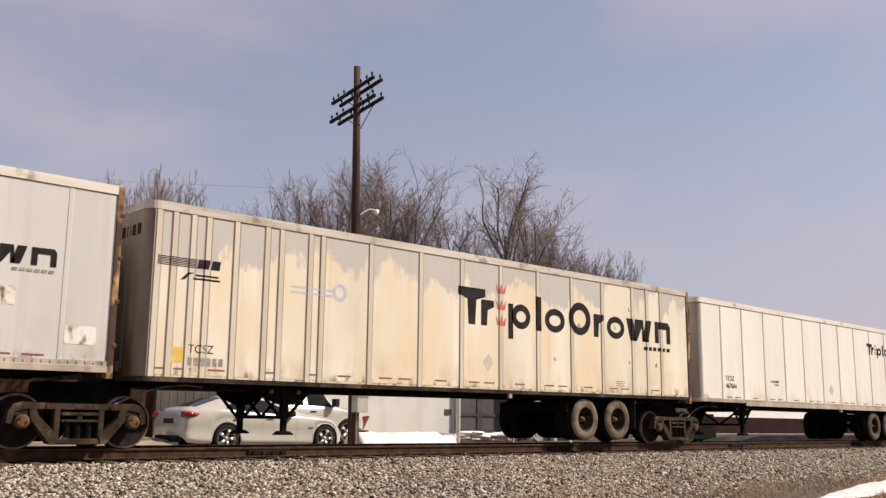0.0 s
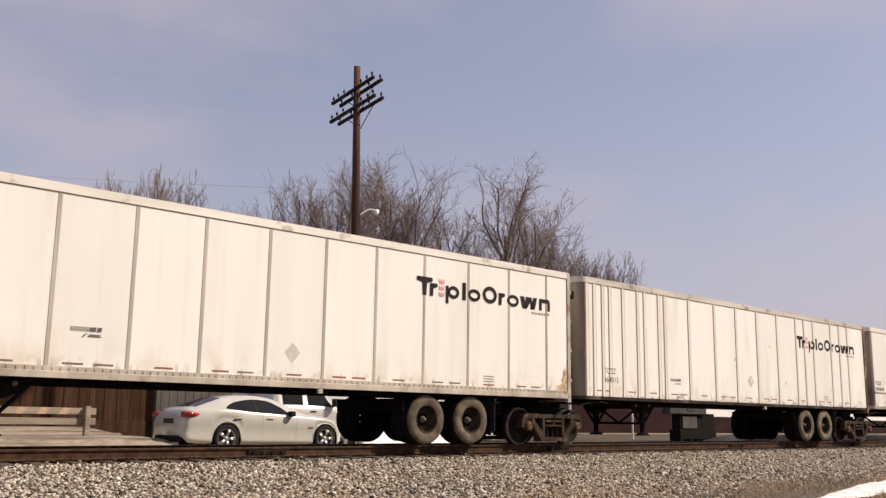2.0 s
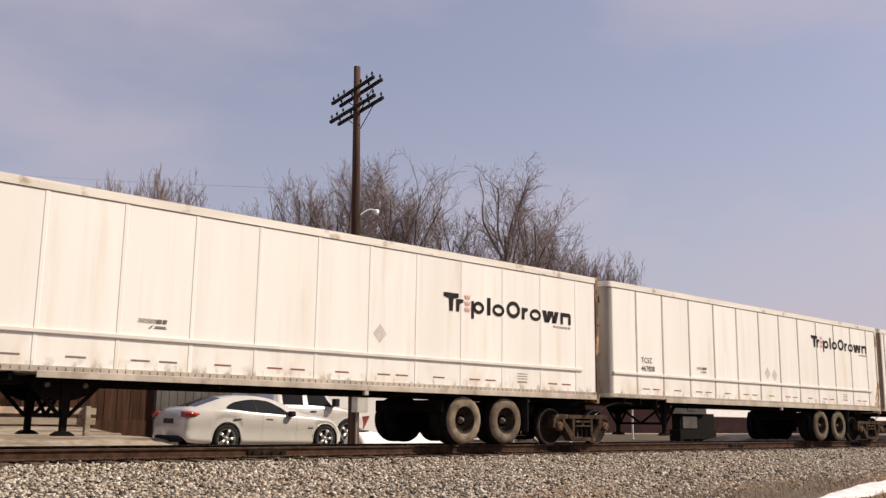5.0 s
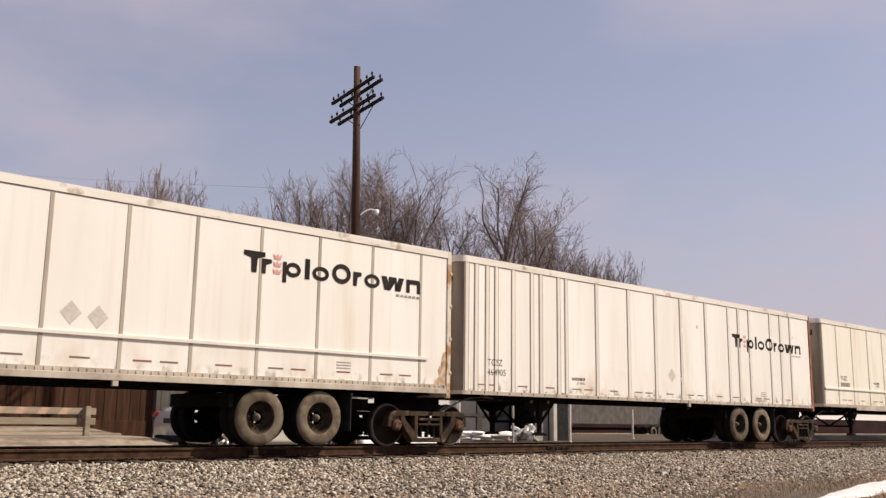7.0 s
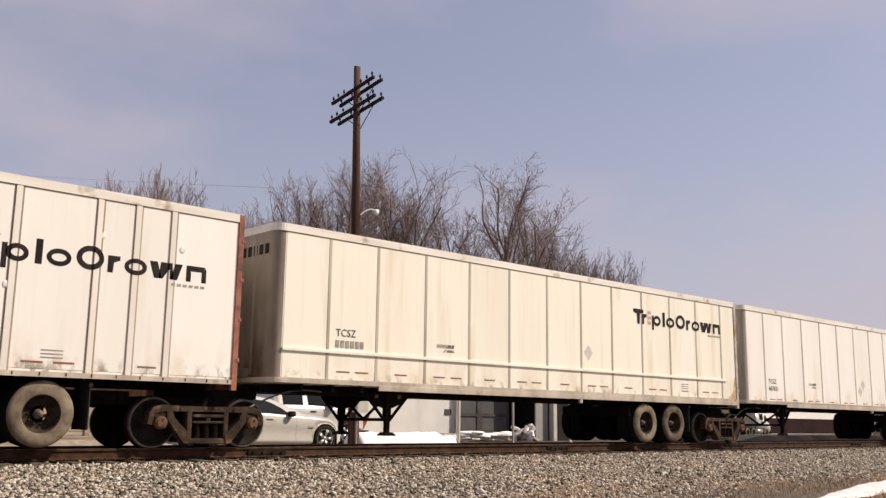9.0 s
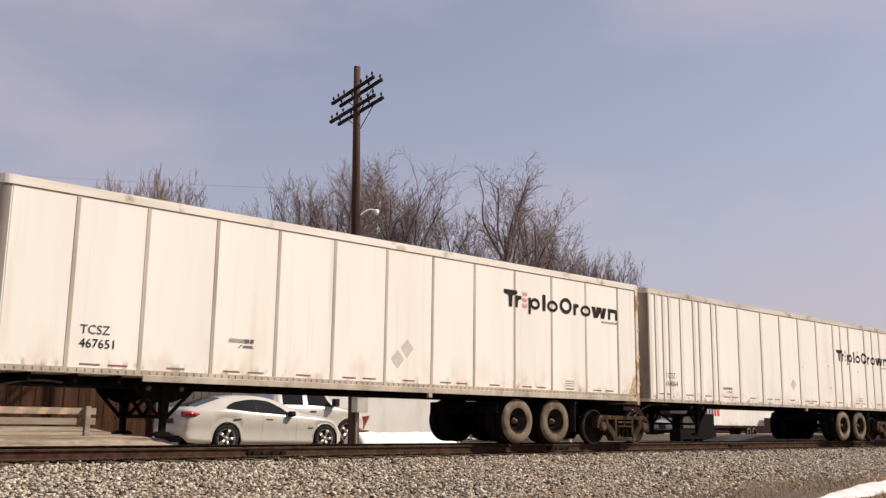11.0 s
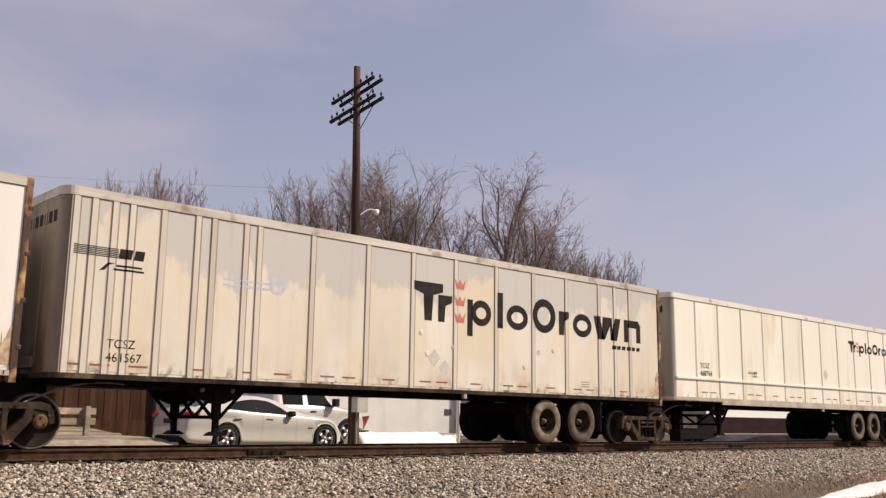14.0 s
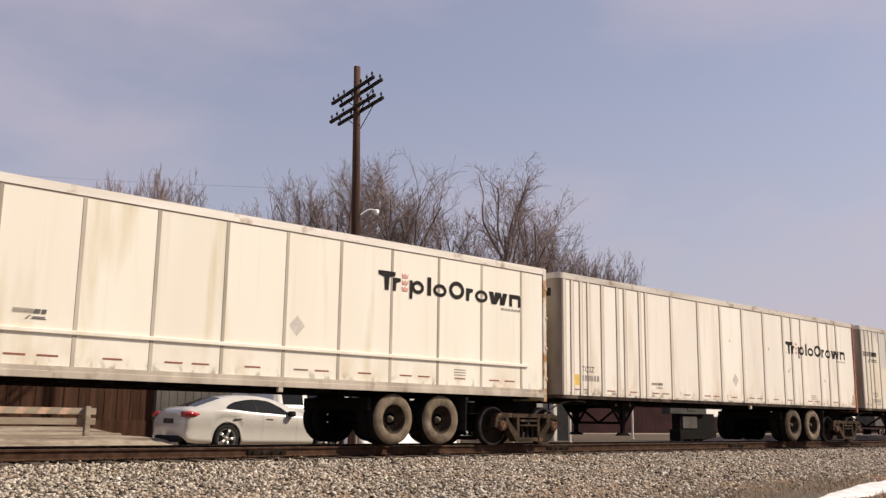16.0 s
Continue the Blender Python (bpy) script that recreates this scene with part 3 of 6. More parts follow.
def make_grass():
    rng = random.Random(5)
    vs, fs = [], []
    for _ in range(42000):
        x, y = rng.uniform(9, 40), rng.uniform(6.0, 12.2)
        if y > 9.2 + max(0.0, 0.1 * (x - 26)) + rng.gauss(0, 0.45) or (abs(x - 20.2) < 5.4 and abs(y - 8.22 - 0.167 * (x - 20.2)) < 0.32):
            continue
        h, a, lean = rng.uniform(0.03, 0.12), rng.uniform(0, 6.3), rng.uniform(0.02, 0.12)
        dx, dy = math.cos(a), math.sin(a)
        z = ground_z(y) - 0.01
        i = len(vs)
        vs += [(x - dy * 0.007, y + dx * 0.007, z), (x + dy * 0.007, y - dx * 0.007, z), (x + dx * lean, y + dy * lean, z + h)]
        fs.append((i, i + 1, i + 2))
    me = bpy.data.meshes.new("dead_grass")
    me.from_pydata(vs, [], fs)
    me.materials.append(STRAW)
    tagged(new("dead_grass", me), "short dead brown grass and weeds beside the ballast", "grass", kind="stuff")


make_grass()

# ---- the train ----
REAR = [6.24, 22.62, 38.99, 55.40, 72.24, 88.58, 104.81, 121.45, 137.81, 154.11, 170.54, 187.00, 203.42, 219.85]
RIBS = (15.72, 15.43, 15.09, 14.80, 14.25, 13.62, 13.31, 12.67, 12.39, 11.22, 9.90, 8.72, 7.51, 6.26, 5.03, 4.47, 3.84, 2.58, 1.94, 1.31)
SEAMS = (14.70, 13.52, 12.24, 10.97, 9.71, 8.42, 7.17, 5.94, 4.66, 3.38, 2.10, 0.82)
FLOOR_Z, ROOF_Z, HALF = 1.10, 4.08, 1.30


def nose_outline(length, r=0.20, half=HALF - 0.012):
    """The plan of the box: square rear at x = 0, rounded front corners at x = -length."""
    pts = [(0.0, -half), (0.0, half)]
    for k in range(7):
        a = radians(90 + 15 * k)
        pts.append((-length + r + r * math.cos(a), half - r + r * math.sin(a)))
    for k in range(7):
        a = radians(180 + 15 * k)
        pts.append((-length + r + r * math.cos(a), -half + r + r * math.sin(a)))
    return pts


def build_shell(bm, length):
    pts = nose_outline(length)
    lo = [bm.verts.new((x, y, FLOOR_Z + 0.05)) for x, y in pts]
    hi = [bm.verts.new((x, y, ROOF_Z - 0.03)) for x, y in pts]
    bm.faces.new(lo), bm.faces.new(hi[::-1])
    for i in range(len(pts)):
        j = (i + 1) % len(pts)
        bm.faces.new((lo[j], lo[i], hi[i], hi[j]))
    bmesh.ops.recalc_face_normals(bm, faces=bm.faces)


def build_band(bm, length, z0, z1, out, x_front=None, x_rear=0.0):
    """A rail that follows the sides and, where x_front is None, wraps the nose as well."""
    if x_front is not None:
        for s in (-1, 1):
            box(bm, x_front, x_rear, s * (HALF + out) if s < 0 else s * (HALF - 0.015), s * (HALF - 0.015) if s < 0 else s * (HALF + out), z0, z1, 0.006)
        return
    outer, inner = nose_outline(length + out, 0.20 + out, HALF + out), nose_outline(length - 0.03, 0.17, HALF - 0.03)
    o0, o1 = [bm.verts.new((x, y, z0)) for x, y in outer], [bm.verts.new((x, y, z1)) for x, y in outer]
    i0, i1 = [bm.verts.new((x, y, z0)) for x, y in inner], [bm.verts.new((x, y, z1)) for x, y in inner]
    n = len(outer)
    for i in range(1, n):
        j = (i + 1) % n
        for q in ((o0[j], o0[i], o1[i], o1[j]), (o1[i], i1[i], i1[j], o1[j]), (o0[i], o0[j], i0[j], i0[i]), (i0[i], i0[j], i1[j], i1[i])):
            bm.faces.new(q)
    bmesh.ops.recalc_face_normals(bm, faces=bm.faces)


def post_section(bm, half, flat, deep, z0, z1):
    pts = [(-half, 0.0), (-half + 0.008, -0.006), (-flat - 0.008, -0.007), (-flat, -deep), (flat, -deep), (flat + 0.008, -0.007), (half - 0.008, -0.006), (half, 0.0)]
    lo, hi = [bm.verts.new((x, y, z0)) for x, y in pts], [bm.verts.new((x, y, z1)) for x, y in pts]
    for i in range(len(pts) - 1):
        bm.faces.new((lo[i], lo[i + 1], hi[i + 1], hi[i]))
    bm.faces.new(lo[::-1]), bm.faces.new(hi)
    bmesh.ops.recalc_face_normals(bm, faces=bm.faces)


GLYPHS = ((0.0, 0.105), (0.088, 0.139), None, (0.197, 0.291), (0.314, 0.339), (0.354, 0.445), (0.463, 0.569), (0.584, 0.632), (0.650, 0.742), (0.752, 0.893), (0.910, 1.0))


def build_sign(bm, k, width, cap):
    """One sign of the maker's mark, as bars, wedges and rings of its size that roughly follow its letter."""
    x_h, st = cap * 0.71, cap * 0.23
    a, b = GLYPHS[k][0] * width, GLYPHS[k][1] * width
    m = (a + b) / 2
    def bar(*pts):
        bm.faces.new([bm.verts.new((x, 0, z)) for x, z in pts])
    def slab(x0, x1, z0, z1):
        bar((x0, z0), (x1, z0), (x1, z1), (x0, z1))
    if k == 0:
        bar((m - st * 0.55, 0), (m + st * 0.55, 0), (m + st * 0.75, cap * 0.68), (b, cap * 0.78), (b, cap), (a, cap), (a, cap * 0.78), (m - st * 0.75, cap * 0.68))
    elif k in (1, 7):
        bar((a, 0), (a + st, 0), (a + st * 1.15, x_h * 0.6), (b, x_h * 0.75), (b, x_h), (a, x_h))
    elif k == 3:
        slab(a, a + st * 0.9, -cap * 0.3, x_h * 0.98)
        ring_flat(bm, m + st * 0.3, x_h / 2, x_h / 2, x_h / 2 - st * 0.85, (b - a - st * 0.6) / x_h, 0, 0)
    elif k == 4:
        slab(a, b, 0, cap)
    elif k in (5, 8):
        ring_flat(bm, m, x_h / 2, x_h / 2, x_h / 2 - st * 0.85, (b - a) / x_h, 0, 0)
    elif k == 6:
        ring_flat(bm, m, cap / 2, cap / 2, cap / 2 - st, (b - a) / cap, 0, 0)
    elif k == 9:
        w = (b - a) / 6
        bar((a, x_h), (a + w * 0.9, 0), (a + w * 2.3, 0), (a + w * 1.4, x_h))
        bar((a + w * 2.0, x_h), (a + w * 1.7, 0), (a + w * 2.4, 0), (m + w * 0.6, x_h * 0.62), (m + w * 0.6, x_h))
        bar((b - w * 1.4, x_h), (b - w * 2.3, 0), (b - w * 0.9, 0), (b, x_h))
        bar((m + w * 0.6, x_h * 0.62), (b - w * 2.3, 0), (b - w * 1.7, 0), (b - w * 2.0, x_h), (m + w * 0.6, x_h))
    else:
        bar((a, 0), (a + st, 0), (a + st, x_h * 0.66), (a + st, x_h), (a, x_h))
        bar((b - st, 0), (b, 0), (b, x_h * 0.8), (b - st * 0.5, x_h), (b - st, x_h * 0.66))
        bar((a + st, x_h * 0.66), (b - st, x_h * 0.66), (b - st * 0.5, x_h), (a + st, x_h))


def draped(bm, left, posts):
    """Lays a flat marking, drawn at y = 0 with x = 0 at -left, over the posts that it crosses."""
    for u in posts:
        for d in (-0.054, -0.0455, 0.0455, 0.054):
            bmesh.ops.bisect_plane(bm, geom=bm.verts[:] + bm.edges[:] + bm.faces[:], plane_co=(left - u + d, 0, 0), plane_no=(1, 0, 0))
    for v in bm.verts:
        over = any(abs(v.co.x - (left - u)) < 0.0458 for u in posts)
        v.co.y = -0.0135 if over else 0.0045


def build_crown(bm, w, h):
    bm.faces.new([bm.verts.new((x, 0, z)) for x, z in ((-0.36 * w, 0), (0.36 * w, 0), (0.5 * w, h), (0.2 * w, 0.45 * h), (0, h), (-0.2 * w, 0.45 * h), (-0.5 * w, h))])


def build_stripes(bm, w, h):
    """A carrier's mark: lines running into a block, a second block, and lines of small writing as bars."""
    def flat(*pts):
        bm.faces.new([bm.verts.new((x * w, 0, z * h)) for x, z in pts])
    for k in range(6):
        z = 0.10 + 0.145 * k
        flat((0, z), (0.62, z), (0.62, z + 0.08), (0, z + 0.08))
    flat((0.62, 0.1), (0.80, 0.1), (0.82, 0.95), (0.64, 0.95))
    flat((0.84, 0.1), (0.98, 0.1), (1.0, 0.95), (0.86, 0.95))
    flat((0.36, -1.1), (0.44, -1.0), (0.50, -0.5), (0.58, -0.35), (0.48, -0.35))
    flat((0.60, -0.62), (0.97, -0.62), (0.97, -0.45), (0.60, -0.45))
    flat((0.56, -0.95), (1.0, -0.95), (1.0, -0.78), (0.56, -0.78))


def build_tyre(bm):
    lathe(bm, [(0.29, -0.135), (0.33, -0.150), (0.40, -0.152), (0.455, -0.140), (0.488, -0.115), (0.497, -0.09)], 40)


def build_tread(bm):
    lathe(bm, [(0.497, -0.09), (0.500, -0.05), (0.500, 0.05), (0.497, 0.09), (0.488, 0.115), (0.40, 0.152), (0.29, 0.135)], 40)


def build_rim(bm):
    lathe(bm, [(0.30, -0.13), (0.285, -0.138), (0.275, -0.12), (0.262, -0.02), (0.255, 0.02), (0.21, 0.035), (0.13, 0.02), (0.12, 0.0)], 32)
    for k in range(10):
        a = 2 * math.pi * k / 10
        rod(bm, (0.16 * math.cos(a), 0.04, 0.16 * math.sin(a)), (0.16 * math.cos(a), -0.01, 0.16 * math.sin(a)), 0.014, n=6)


def build_hub(bm):
    lathe(bm, [(0.0, 0.034), (0.080, 0.03), (0.072, -0.02), (0.046, -0.035), (0.043, -0.070), (0.026, -0.082), (0, -0.084)], 20)


def build_leg(bm):
    box(bm, -0.07, 0.07, -0.06, 0.06, 0.55, 1.05, 0.01)
    box(bm, -0.05, 0.05, -0.045, 0.045, 0.26, 0.56, 0.008)
    prism(bm, [(-0.15, 0.20), (0.15, 0.20), (0.15, 0.22), (0.06, 0.27), (-0.06, 0.27), (-0.15, 0.22)], -0.12, 0.12)


def build_gusset(bm):
    for s in (-1, 1):
        out = [(s * 0.04, 1.08), (s * 0.62, 1.08), (s * 0.54, 0.98), (s * 0.40, 0.86), (s * 0.16, 0.76), (s * 0.04, 0.74)]
        prism(bm, out if s > 0 else out[::-1], -0.012, 0.012)
        rod(bm, (s * 0.52, 0, 0.98), (s * 0.06, 0, 0.50), 0.034, n=8)


def build_cross_brace(bm):
    for a, b in (((0, -0.72, 0.98), (0, 0.0, 0.52)), ((0, 0.72, 0.98), (0, 0.0, 0.52)), ((0, -0.77, 0.52), (0, 0.77, 0.52))):
        rod(bm, a, b, 0.032)
    box(bm, -0.11, 0.11, -0.55, 0.55, 0.90, 1.08, 0.01)


def build_beams(bm, length):
    for y in (-0.45, 0.45):
        box(bm, -length + 0.9, -0.6, y - 0.05, y + 0.05, 0.99, 1.10, 0.01)
    box(bm, -length + 0.2, -length + 3.0, -0.62, 0.62, 0.99, 1.12, 0.01)


def build_slider(bm):
    for y in (-0.52, 0.52):
        box(bm, -5.05, -1.55, y - 0.05, y + 0.05, 0.70, 0.93, 0.01)
    for x in (-5.0, -4.4, -3.75, -2.7, -1.7):
        box(bm, x - 0.06, x + 0.06, -0.62, 0.62, 0.74, 0.90, 0.01)
    for x in (-4.48, -3.20):
        for y in (-0.52, 0.52):
            prism(bm, [(x - 0.25, 0.74), (x + 0.25, 0.74), (x + 0.12, 0.45), (x - 0.12, 0.45)], y - 0.06, y + 0.06)
    box(bm, -5.05, -4.95, -1.10, 1.10, 0.70, 0.95, 0.02)


def build_tongue(bm, length):
    prism(bm, [(-length + 0.35, 1.10), (-length + 0.35, 0.86), (-length - 0.22, 0.78), (-length - 0.46, 0.80), (-length - 0.46, 0.96), (-length - 0.1, 1.10)], -0.28, 0.28)
    box(bm, -length - 0.52, -length - 0.30, -0.16, 0.16, 0.74, 1.00, 0.02)


def make_trailer(k, style, paint, frame_kind, number, big=False, yellow=False, extra=0.0, ghosts=()):
    length = 15.92 + extra
    look_of = {"R": "ribbed", "S": "smooth-sided", "L": "belt-railed"}[style]
    shade = {"clean": "white", "dull": "dull grey-white", "warm": "aged white", "cream": "cream-coloured", "dirty": "peeling white", "faded": "faded peeling"}[paint]
    edge = {"orange": "orange rust on its rear frame", "red": "a red-brown rear frame", "pale": "a pale rear frame", "grey": "a grey rear frame"}[frame_kind]
    T = thing("freight_trailer", f"{look_of} {shade} freight trailer with {edge}", "trailer", "trailers of the train", pose(REAR[k], TRACK_Y, 0))
    pm, qm = PAINT[paint], POST_PAINT[paint]
    nose_mat = NOSE_SOOT_SHADE if style == "R" or k in (4, 7) else NOSE
    key = (style, round(extra, 2))
    shared("body", key, lambda bm: build_shell(bm, length), pm, T)
    cuts = [u for u in (RIBS if style == "R" else SEAMS) if not (big and u == 4.47)]
    if style == "R":
        joints = (15.43, 14.25, 12.67, 11.22, 9.90, 8.72, 7.51, 6.26, 5.03, 3.84, 2.58, 1.31)
    else:
        joints = cuts
    edges = [length - 0.22] + [j for j in joints if j < length - 0.3] + [0.10]
    for a, b in zip(edges, edges[1:]):
        def plate(bm, a=a, b=b):
            box(bm, -(a - b) / 2 + 0.006, (a - b) / 2 - 0.006, -0.006, 0.008, FLOOR_Z + 0.10, ROOF_Z - 0.14)
        for s in (-1, 1):
            shared("side_panel", (round(a - b, 3),), plate, pm, T, pose(-(a + b) / 2, s * (HALF - 0.012), 0, 0, 0, 0 if s < 0 else 180))
    for u in cuts:
        if style == "R":
            build = lambda bm: post_section(bm, 0.060, 0.045, 0.030, FLOOR_Z + 0.06, ROOF_Z - 0.155)
            nm, mt, kk = "side_post", qm, "rib"
        else:
            build = lambda bm: post_section(bm, 0.040, 0.029, 0.014, FLOOR_Z + 0.10, ROOF_Z - 0.155)
            nm, mt, kk = "seam_strip", SEAM if k not in (0, 4) else pm, "seam"
        if style == "R":
            # dark strips beside each post paint the shadow lines along its edges
            def edge_strip(bm):
                box(bm, -0.078, 0.078, -0.0055, 0.004, FLOOR_Z + 0.06, ROOF_Z - 0.155)
            for s in (-1, 1):
                shared("post_flange", "", edge_strip, POST_EDGE_SHADE, T, pose(-u, s * (HALF - 0.0105), 0, 0, 0, 0 if s < 0 else 180))
        for s in (-1, 1):
            shared(nm, kk, build, mt, T, pose(-u, s * (HALF - (0.019 if style == "R" else 0.013)), 0, 0, 0, 0 if s < 0 else 180))
    # rails round the box
    rail_mat = TOP_RAIL if style == "R" and k != 6 else TOP_RAIL_WHITE
    shared("top_rail", key, lambda bm: build_band(bm, length, ROOF_Z - 0.145, ROOF_Z, 0.012), rail_mat, T, None, "weathered painted top rail")
    # dark band paints the shade under the rail's lower edge
    shared("rail_lip", key, lambda bm: build_band(bm, length, ROOF_Z - 0.158, ROOF_Z - 0.145, 0.004), LIP_SHADE, T, None, "dark line painted for the shade under the rail")
    def roof(bm):
        box(bm, -length + 0.1, -0.05, -HALF + 0.03, HALF - 0.03, ROOF_Z - 0.028, ROOF_Z - 0.008)
    shared("roof_sheet", key, roof, ROOF_SHEET, T)
    if style == "R":
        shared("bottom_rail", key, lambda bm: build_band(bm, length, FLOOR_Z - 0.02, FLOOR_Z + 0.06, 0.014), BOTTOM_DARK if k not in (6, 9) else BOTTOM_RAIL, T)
    else:
        def sill(bm):
            build_band(bm, length, FLOOR_Z + 0.06, FLOOR_Z + 0.15, 0.010)
            build_band(bm, length, FLOOR_Z - 0.03, FLOOR_Z + 0.075, 0.016, x_front=-13.45)
        shared("bottom_rail", key, sill, BOTTOM_RAIL, T)
    def rivets(bm):
        for i in range(118):
            x = -length + 0.35 + i * (length - 0.5) / 117
            if style == "R" and i % 3:
                continue
            box(bm, x - 0.008, x + 0.008, -HALF - 0.021, -HALF - 0.01, FLOOR_Z + (0.0 if style == "R" else 0.095), FLOOR_Z + (0.05 if style == "R" else 0.135))
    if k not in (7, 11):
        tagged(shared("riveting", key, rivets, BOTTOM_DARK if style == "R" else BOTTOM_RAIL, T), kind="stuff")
    if style == "L":
        def belt(bm):
            box(bm, -length + 0.20, -0.62, -HALF - 0.030, -HALF + 0.004, 1.735, 1.80, 0.010)
            box(bm, -length + 0.20, -0.62, HALF - 0.004, HALF + 0.030, 1.735, 1.80, 0.010)
        shared("belt_rail", key, belt, pm if paint != "clean" else qm, T)
    # rear frame and doors
    fm = RUST[frame_kind]
    def frame_mesh(bm):
        for s in (-1, 1):
            box(bm, -0.075, 0.03, s * HALF - 0.06, s * HALF + 0.016 if s > 0 else s * HALF + 0.06, FLOOR_Z - 0.12, ROOF_Z - 0.005, 0.008) if s > 0 else \
                box(bm, -0.075, 0.03, -HALF - 0.016, -HALF + 0.06, FLOOR_Z - 0.12, ROOF_Z - 0.005, 0.008)
        box(bm, -0.08, 0.03, -HALF + 0.06, HALF - 0.06, ROOF_Z - 0.14, ROOF_Z - 0.01, 0.008)
        box(bm, -0.08, 0.04, -HALF + 0.06, HALF - 0.06, FLOOR_Z - 0.10, FLOOR_Z + 0.08, 0.008)
    shared("rear_frame", "", frame_mesh, fm, T)
    for s in (-1, 1):
        def door(bm):
            box(bm, -0.02, 0.022, -0.61, 0.61, FLOOR_Z + 0.09, ROOF_Z - 0.15, 0.006)
            for y in (-0.2, 0.25):
                rod(bm, (0.035, y, FLOOR_Z + 0.12), (0.035, y, ROOF_Z - 0.2), 0.014)
        shared("rear_door", "", door, pm, T, pose(0, s * 0.62, 0))
        for z in (1.5, 2.2, 2.9, 3.6):
            def hinge(bm):
                box(bm, -0.02, 0.045, -0.013, 0.013, -0.035, 0.035, 0.005)
            shared("hinge", "", hinge, fm, T, pose(0.01, s * (HALF + 0.012), z))
    # reflective tape along the foot of the side
    xs = sorted((length - 0.7,) + tuple(cuts))
    n_tape = 0
    for a, b in zip(xs, xs[1:]):
        if b - a < 0.9:
            if n_tape % 2:
                n_tape += 1
                continue
        spots = ((a + b) / 2,) if n_tape % 2 else ((a * 0.7 + b * 0.3), (a * 0.32 + b * 0.68))
        if b - a < 0.9:
            spots = ((a + b) / 2,)
        for u in spots:
            def tape(bm):
                box(bm, -0.16, 0.16, -0.003, 0.0, -0.0145, 0.0145)
            near = random.Random(k * 97 + int(u * 10)).random()
            shared("reflector_tape", "", tape, TAPE_RED if near < 0.62 else TAPE_DARK, T, pose(-u, -HALF + 0.005, FLOOR_Z + (0.30 if style == "L" else 0.20)))
        n_tape += 1
    # markings lie on panels and posts
    posts = cuts if style == "R" else ()
    lay_y = -HALF - 0.0005 if style == "R" else -HALF - 0.0065

    def mark(name, key2, build, mat, left, z, label=""):
        def both(bm):
            build(bm)
            draped(bm, left, [u for u in posts if abs(u - left) < 9])
        return shared(name, (style == "R", left, key2), both, mat, T, pose(-left, lay_y, z), label)

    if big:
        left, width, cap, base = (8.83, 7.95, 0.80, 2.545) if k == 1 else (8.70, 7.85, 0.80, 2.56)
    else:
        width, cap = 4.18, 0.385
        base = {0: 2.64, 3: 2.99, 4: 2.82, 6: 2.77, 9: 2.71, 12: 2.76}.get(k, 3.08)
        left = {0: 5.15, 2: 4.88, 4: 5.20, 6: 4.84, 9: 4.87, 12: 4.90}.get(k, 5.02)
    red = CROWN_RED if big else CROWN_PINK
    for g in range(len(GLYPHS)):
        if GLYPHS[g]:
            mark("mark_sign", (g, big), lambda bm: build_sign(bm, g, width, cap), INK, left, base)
    for i in range(3):
        w, h = width * 0.044, cap * 0.28
        mark("crown_mark", (big,), lambda bm: build_crown(bm, w, h), red, round(left - 0.168 * width, 3), base + cap * ((0.03 + 0.45 * i) if big else (0.05 + 0.35 * i)))
    def caption(bm):
        x, z = width * 0.155, cap * 0.12
        for q in range(6):
            bm.faces.new([bm.verts.new((a, 0, b)) for a, b in ((x * q / 6, 0), (x * (q + 0.72) / 6, 0), (x * (q + 0.80) / 6, z), (x * (q + 0.08) / 6, z))])
    tagged(mark("caption_bar", (big,), caption, INK if big else INK_FADED, round(left - width * 0.845, 3), base - cap * 0.27), kind="stuff")
    # owner's mark and fleet number
    nu = 15.08 if style == "R" else 14.52
    nz = {"R": 1.36 if big else 1.51, "S": 1.56, "L": 1.86 if k != 4 else 1.79}[style]
    nu += 1.52 if k == 4 else 0.0
    for words, z in (("TCSZ", nz + 0.215), (number, nz)):
        if words is None:
            def letters(bm):
                for i in range(6):
                    bm.faces.new([bm.verts.new((i * 0.117 + a, 0, b)) for a, b in ((0, 0), (0.085, 0), (0.085, 0.135), (0, 0.135))])
        else:
            def letters(bm):
                me = written(words, 0.20)
                bm.from_mesh(me)
                bpy.data.meshes.remove(me)
        mark("lettering", words, letters, INK_FADED if words is None else INK_TEXT, nu, z)
    sw = 1.18 if big else 0.50
    su, sz = (15.72, 2.99) if big else {"R": (12.2, 1.50), "S": (11.92, 1.80), "L": (11.92, 2.01)}[style]
    mark("stripe_emblem", sw, lambda bm: build_stripes(bm, sw, sw * 0.16), INK if big else INK_TEXT, su, sz + (0.14 if k == 3 else 0.0))
    if big:
        def blue(bm):
            for z in (0.0, 0.10):
                bm.faces.new([bm.verts.new((a, 0, b)) for a, b in ((0, z), (0.95, z), (0.95, z + 0.035), (0, z + 0.035))])
            ring_flat(bm, 1.12, 0.10, 0.17, 0.10, 1.0, 0, 0)
        mark("blue_emblem", "", blue, GHOST_BLUE, 13.09, 2.78, "faded blue emblem")
    def diamond(bm):
        prism(bm, [(0, -0.19), (0.17, 0), (0, 0.19), (-0.17, 0)], -0.0015, 0)
    for u, z in ghosts:
        shared("placard_ghost", "", diamond, GHOST, T, pose(-u, -HALF + 0.005, z), "ghost of a removed placard")
    if yellow:
        def patch(bm):
            box(bm, -0.13, 0.13, -0.0015, 0, -0.13, 0.13)
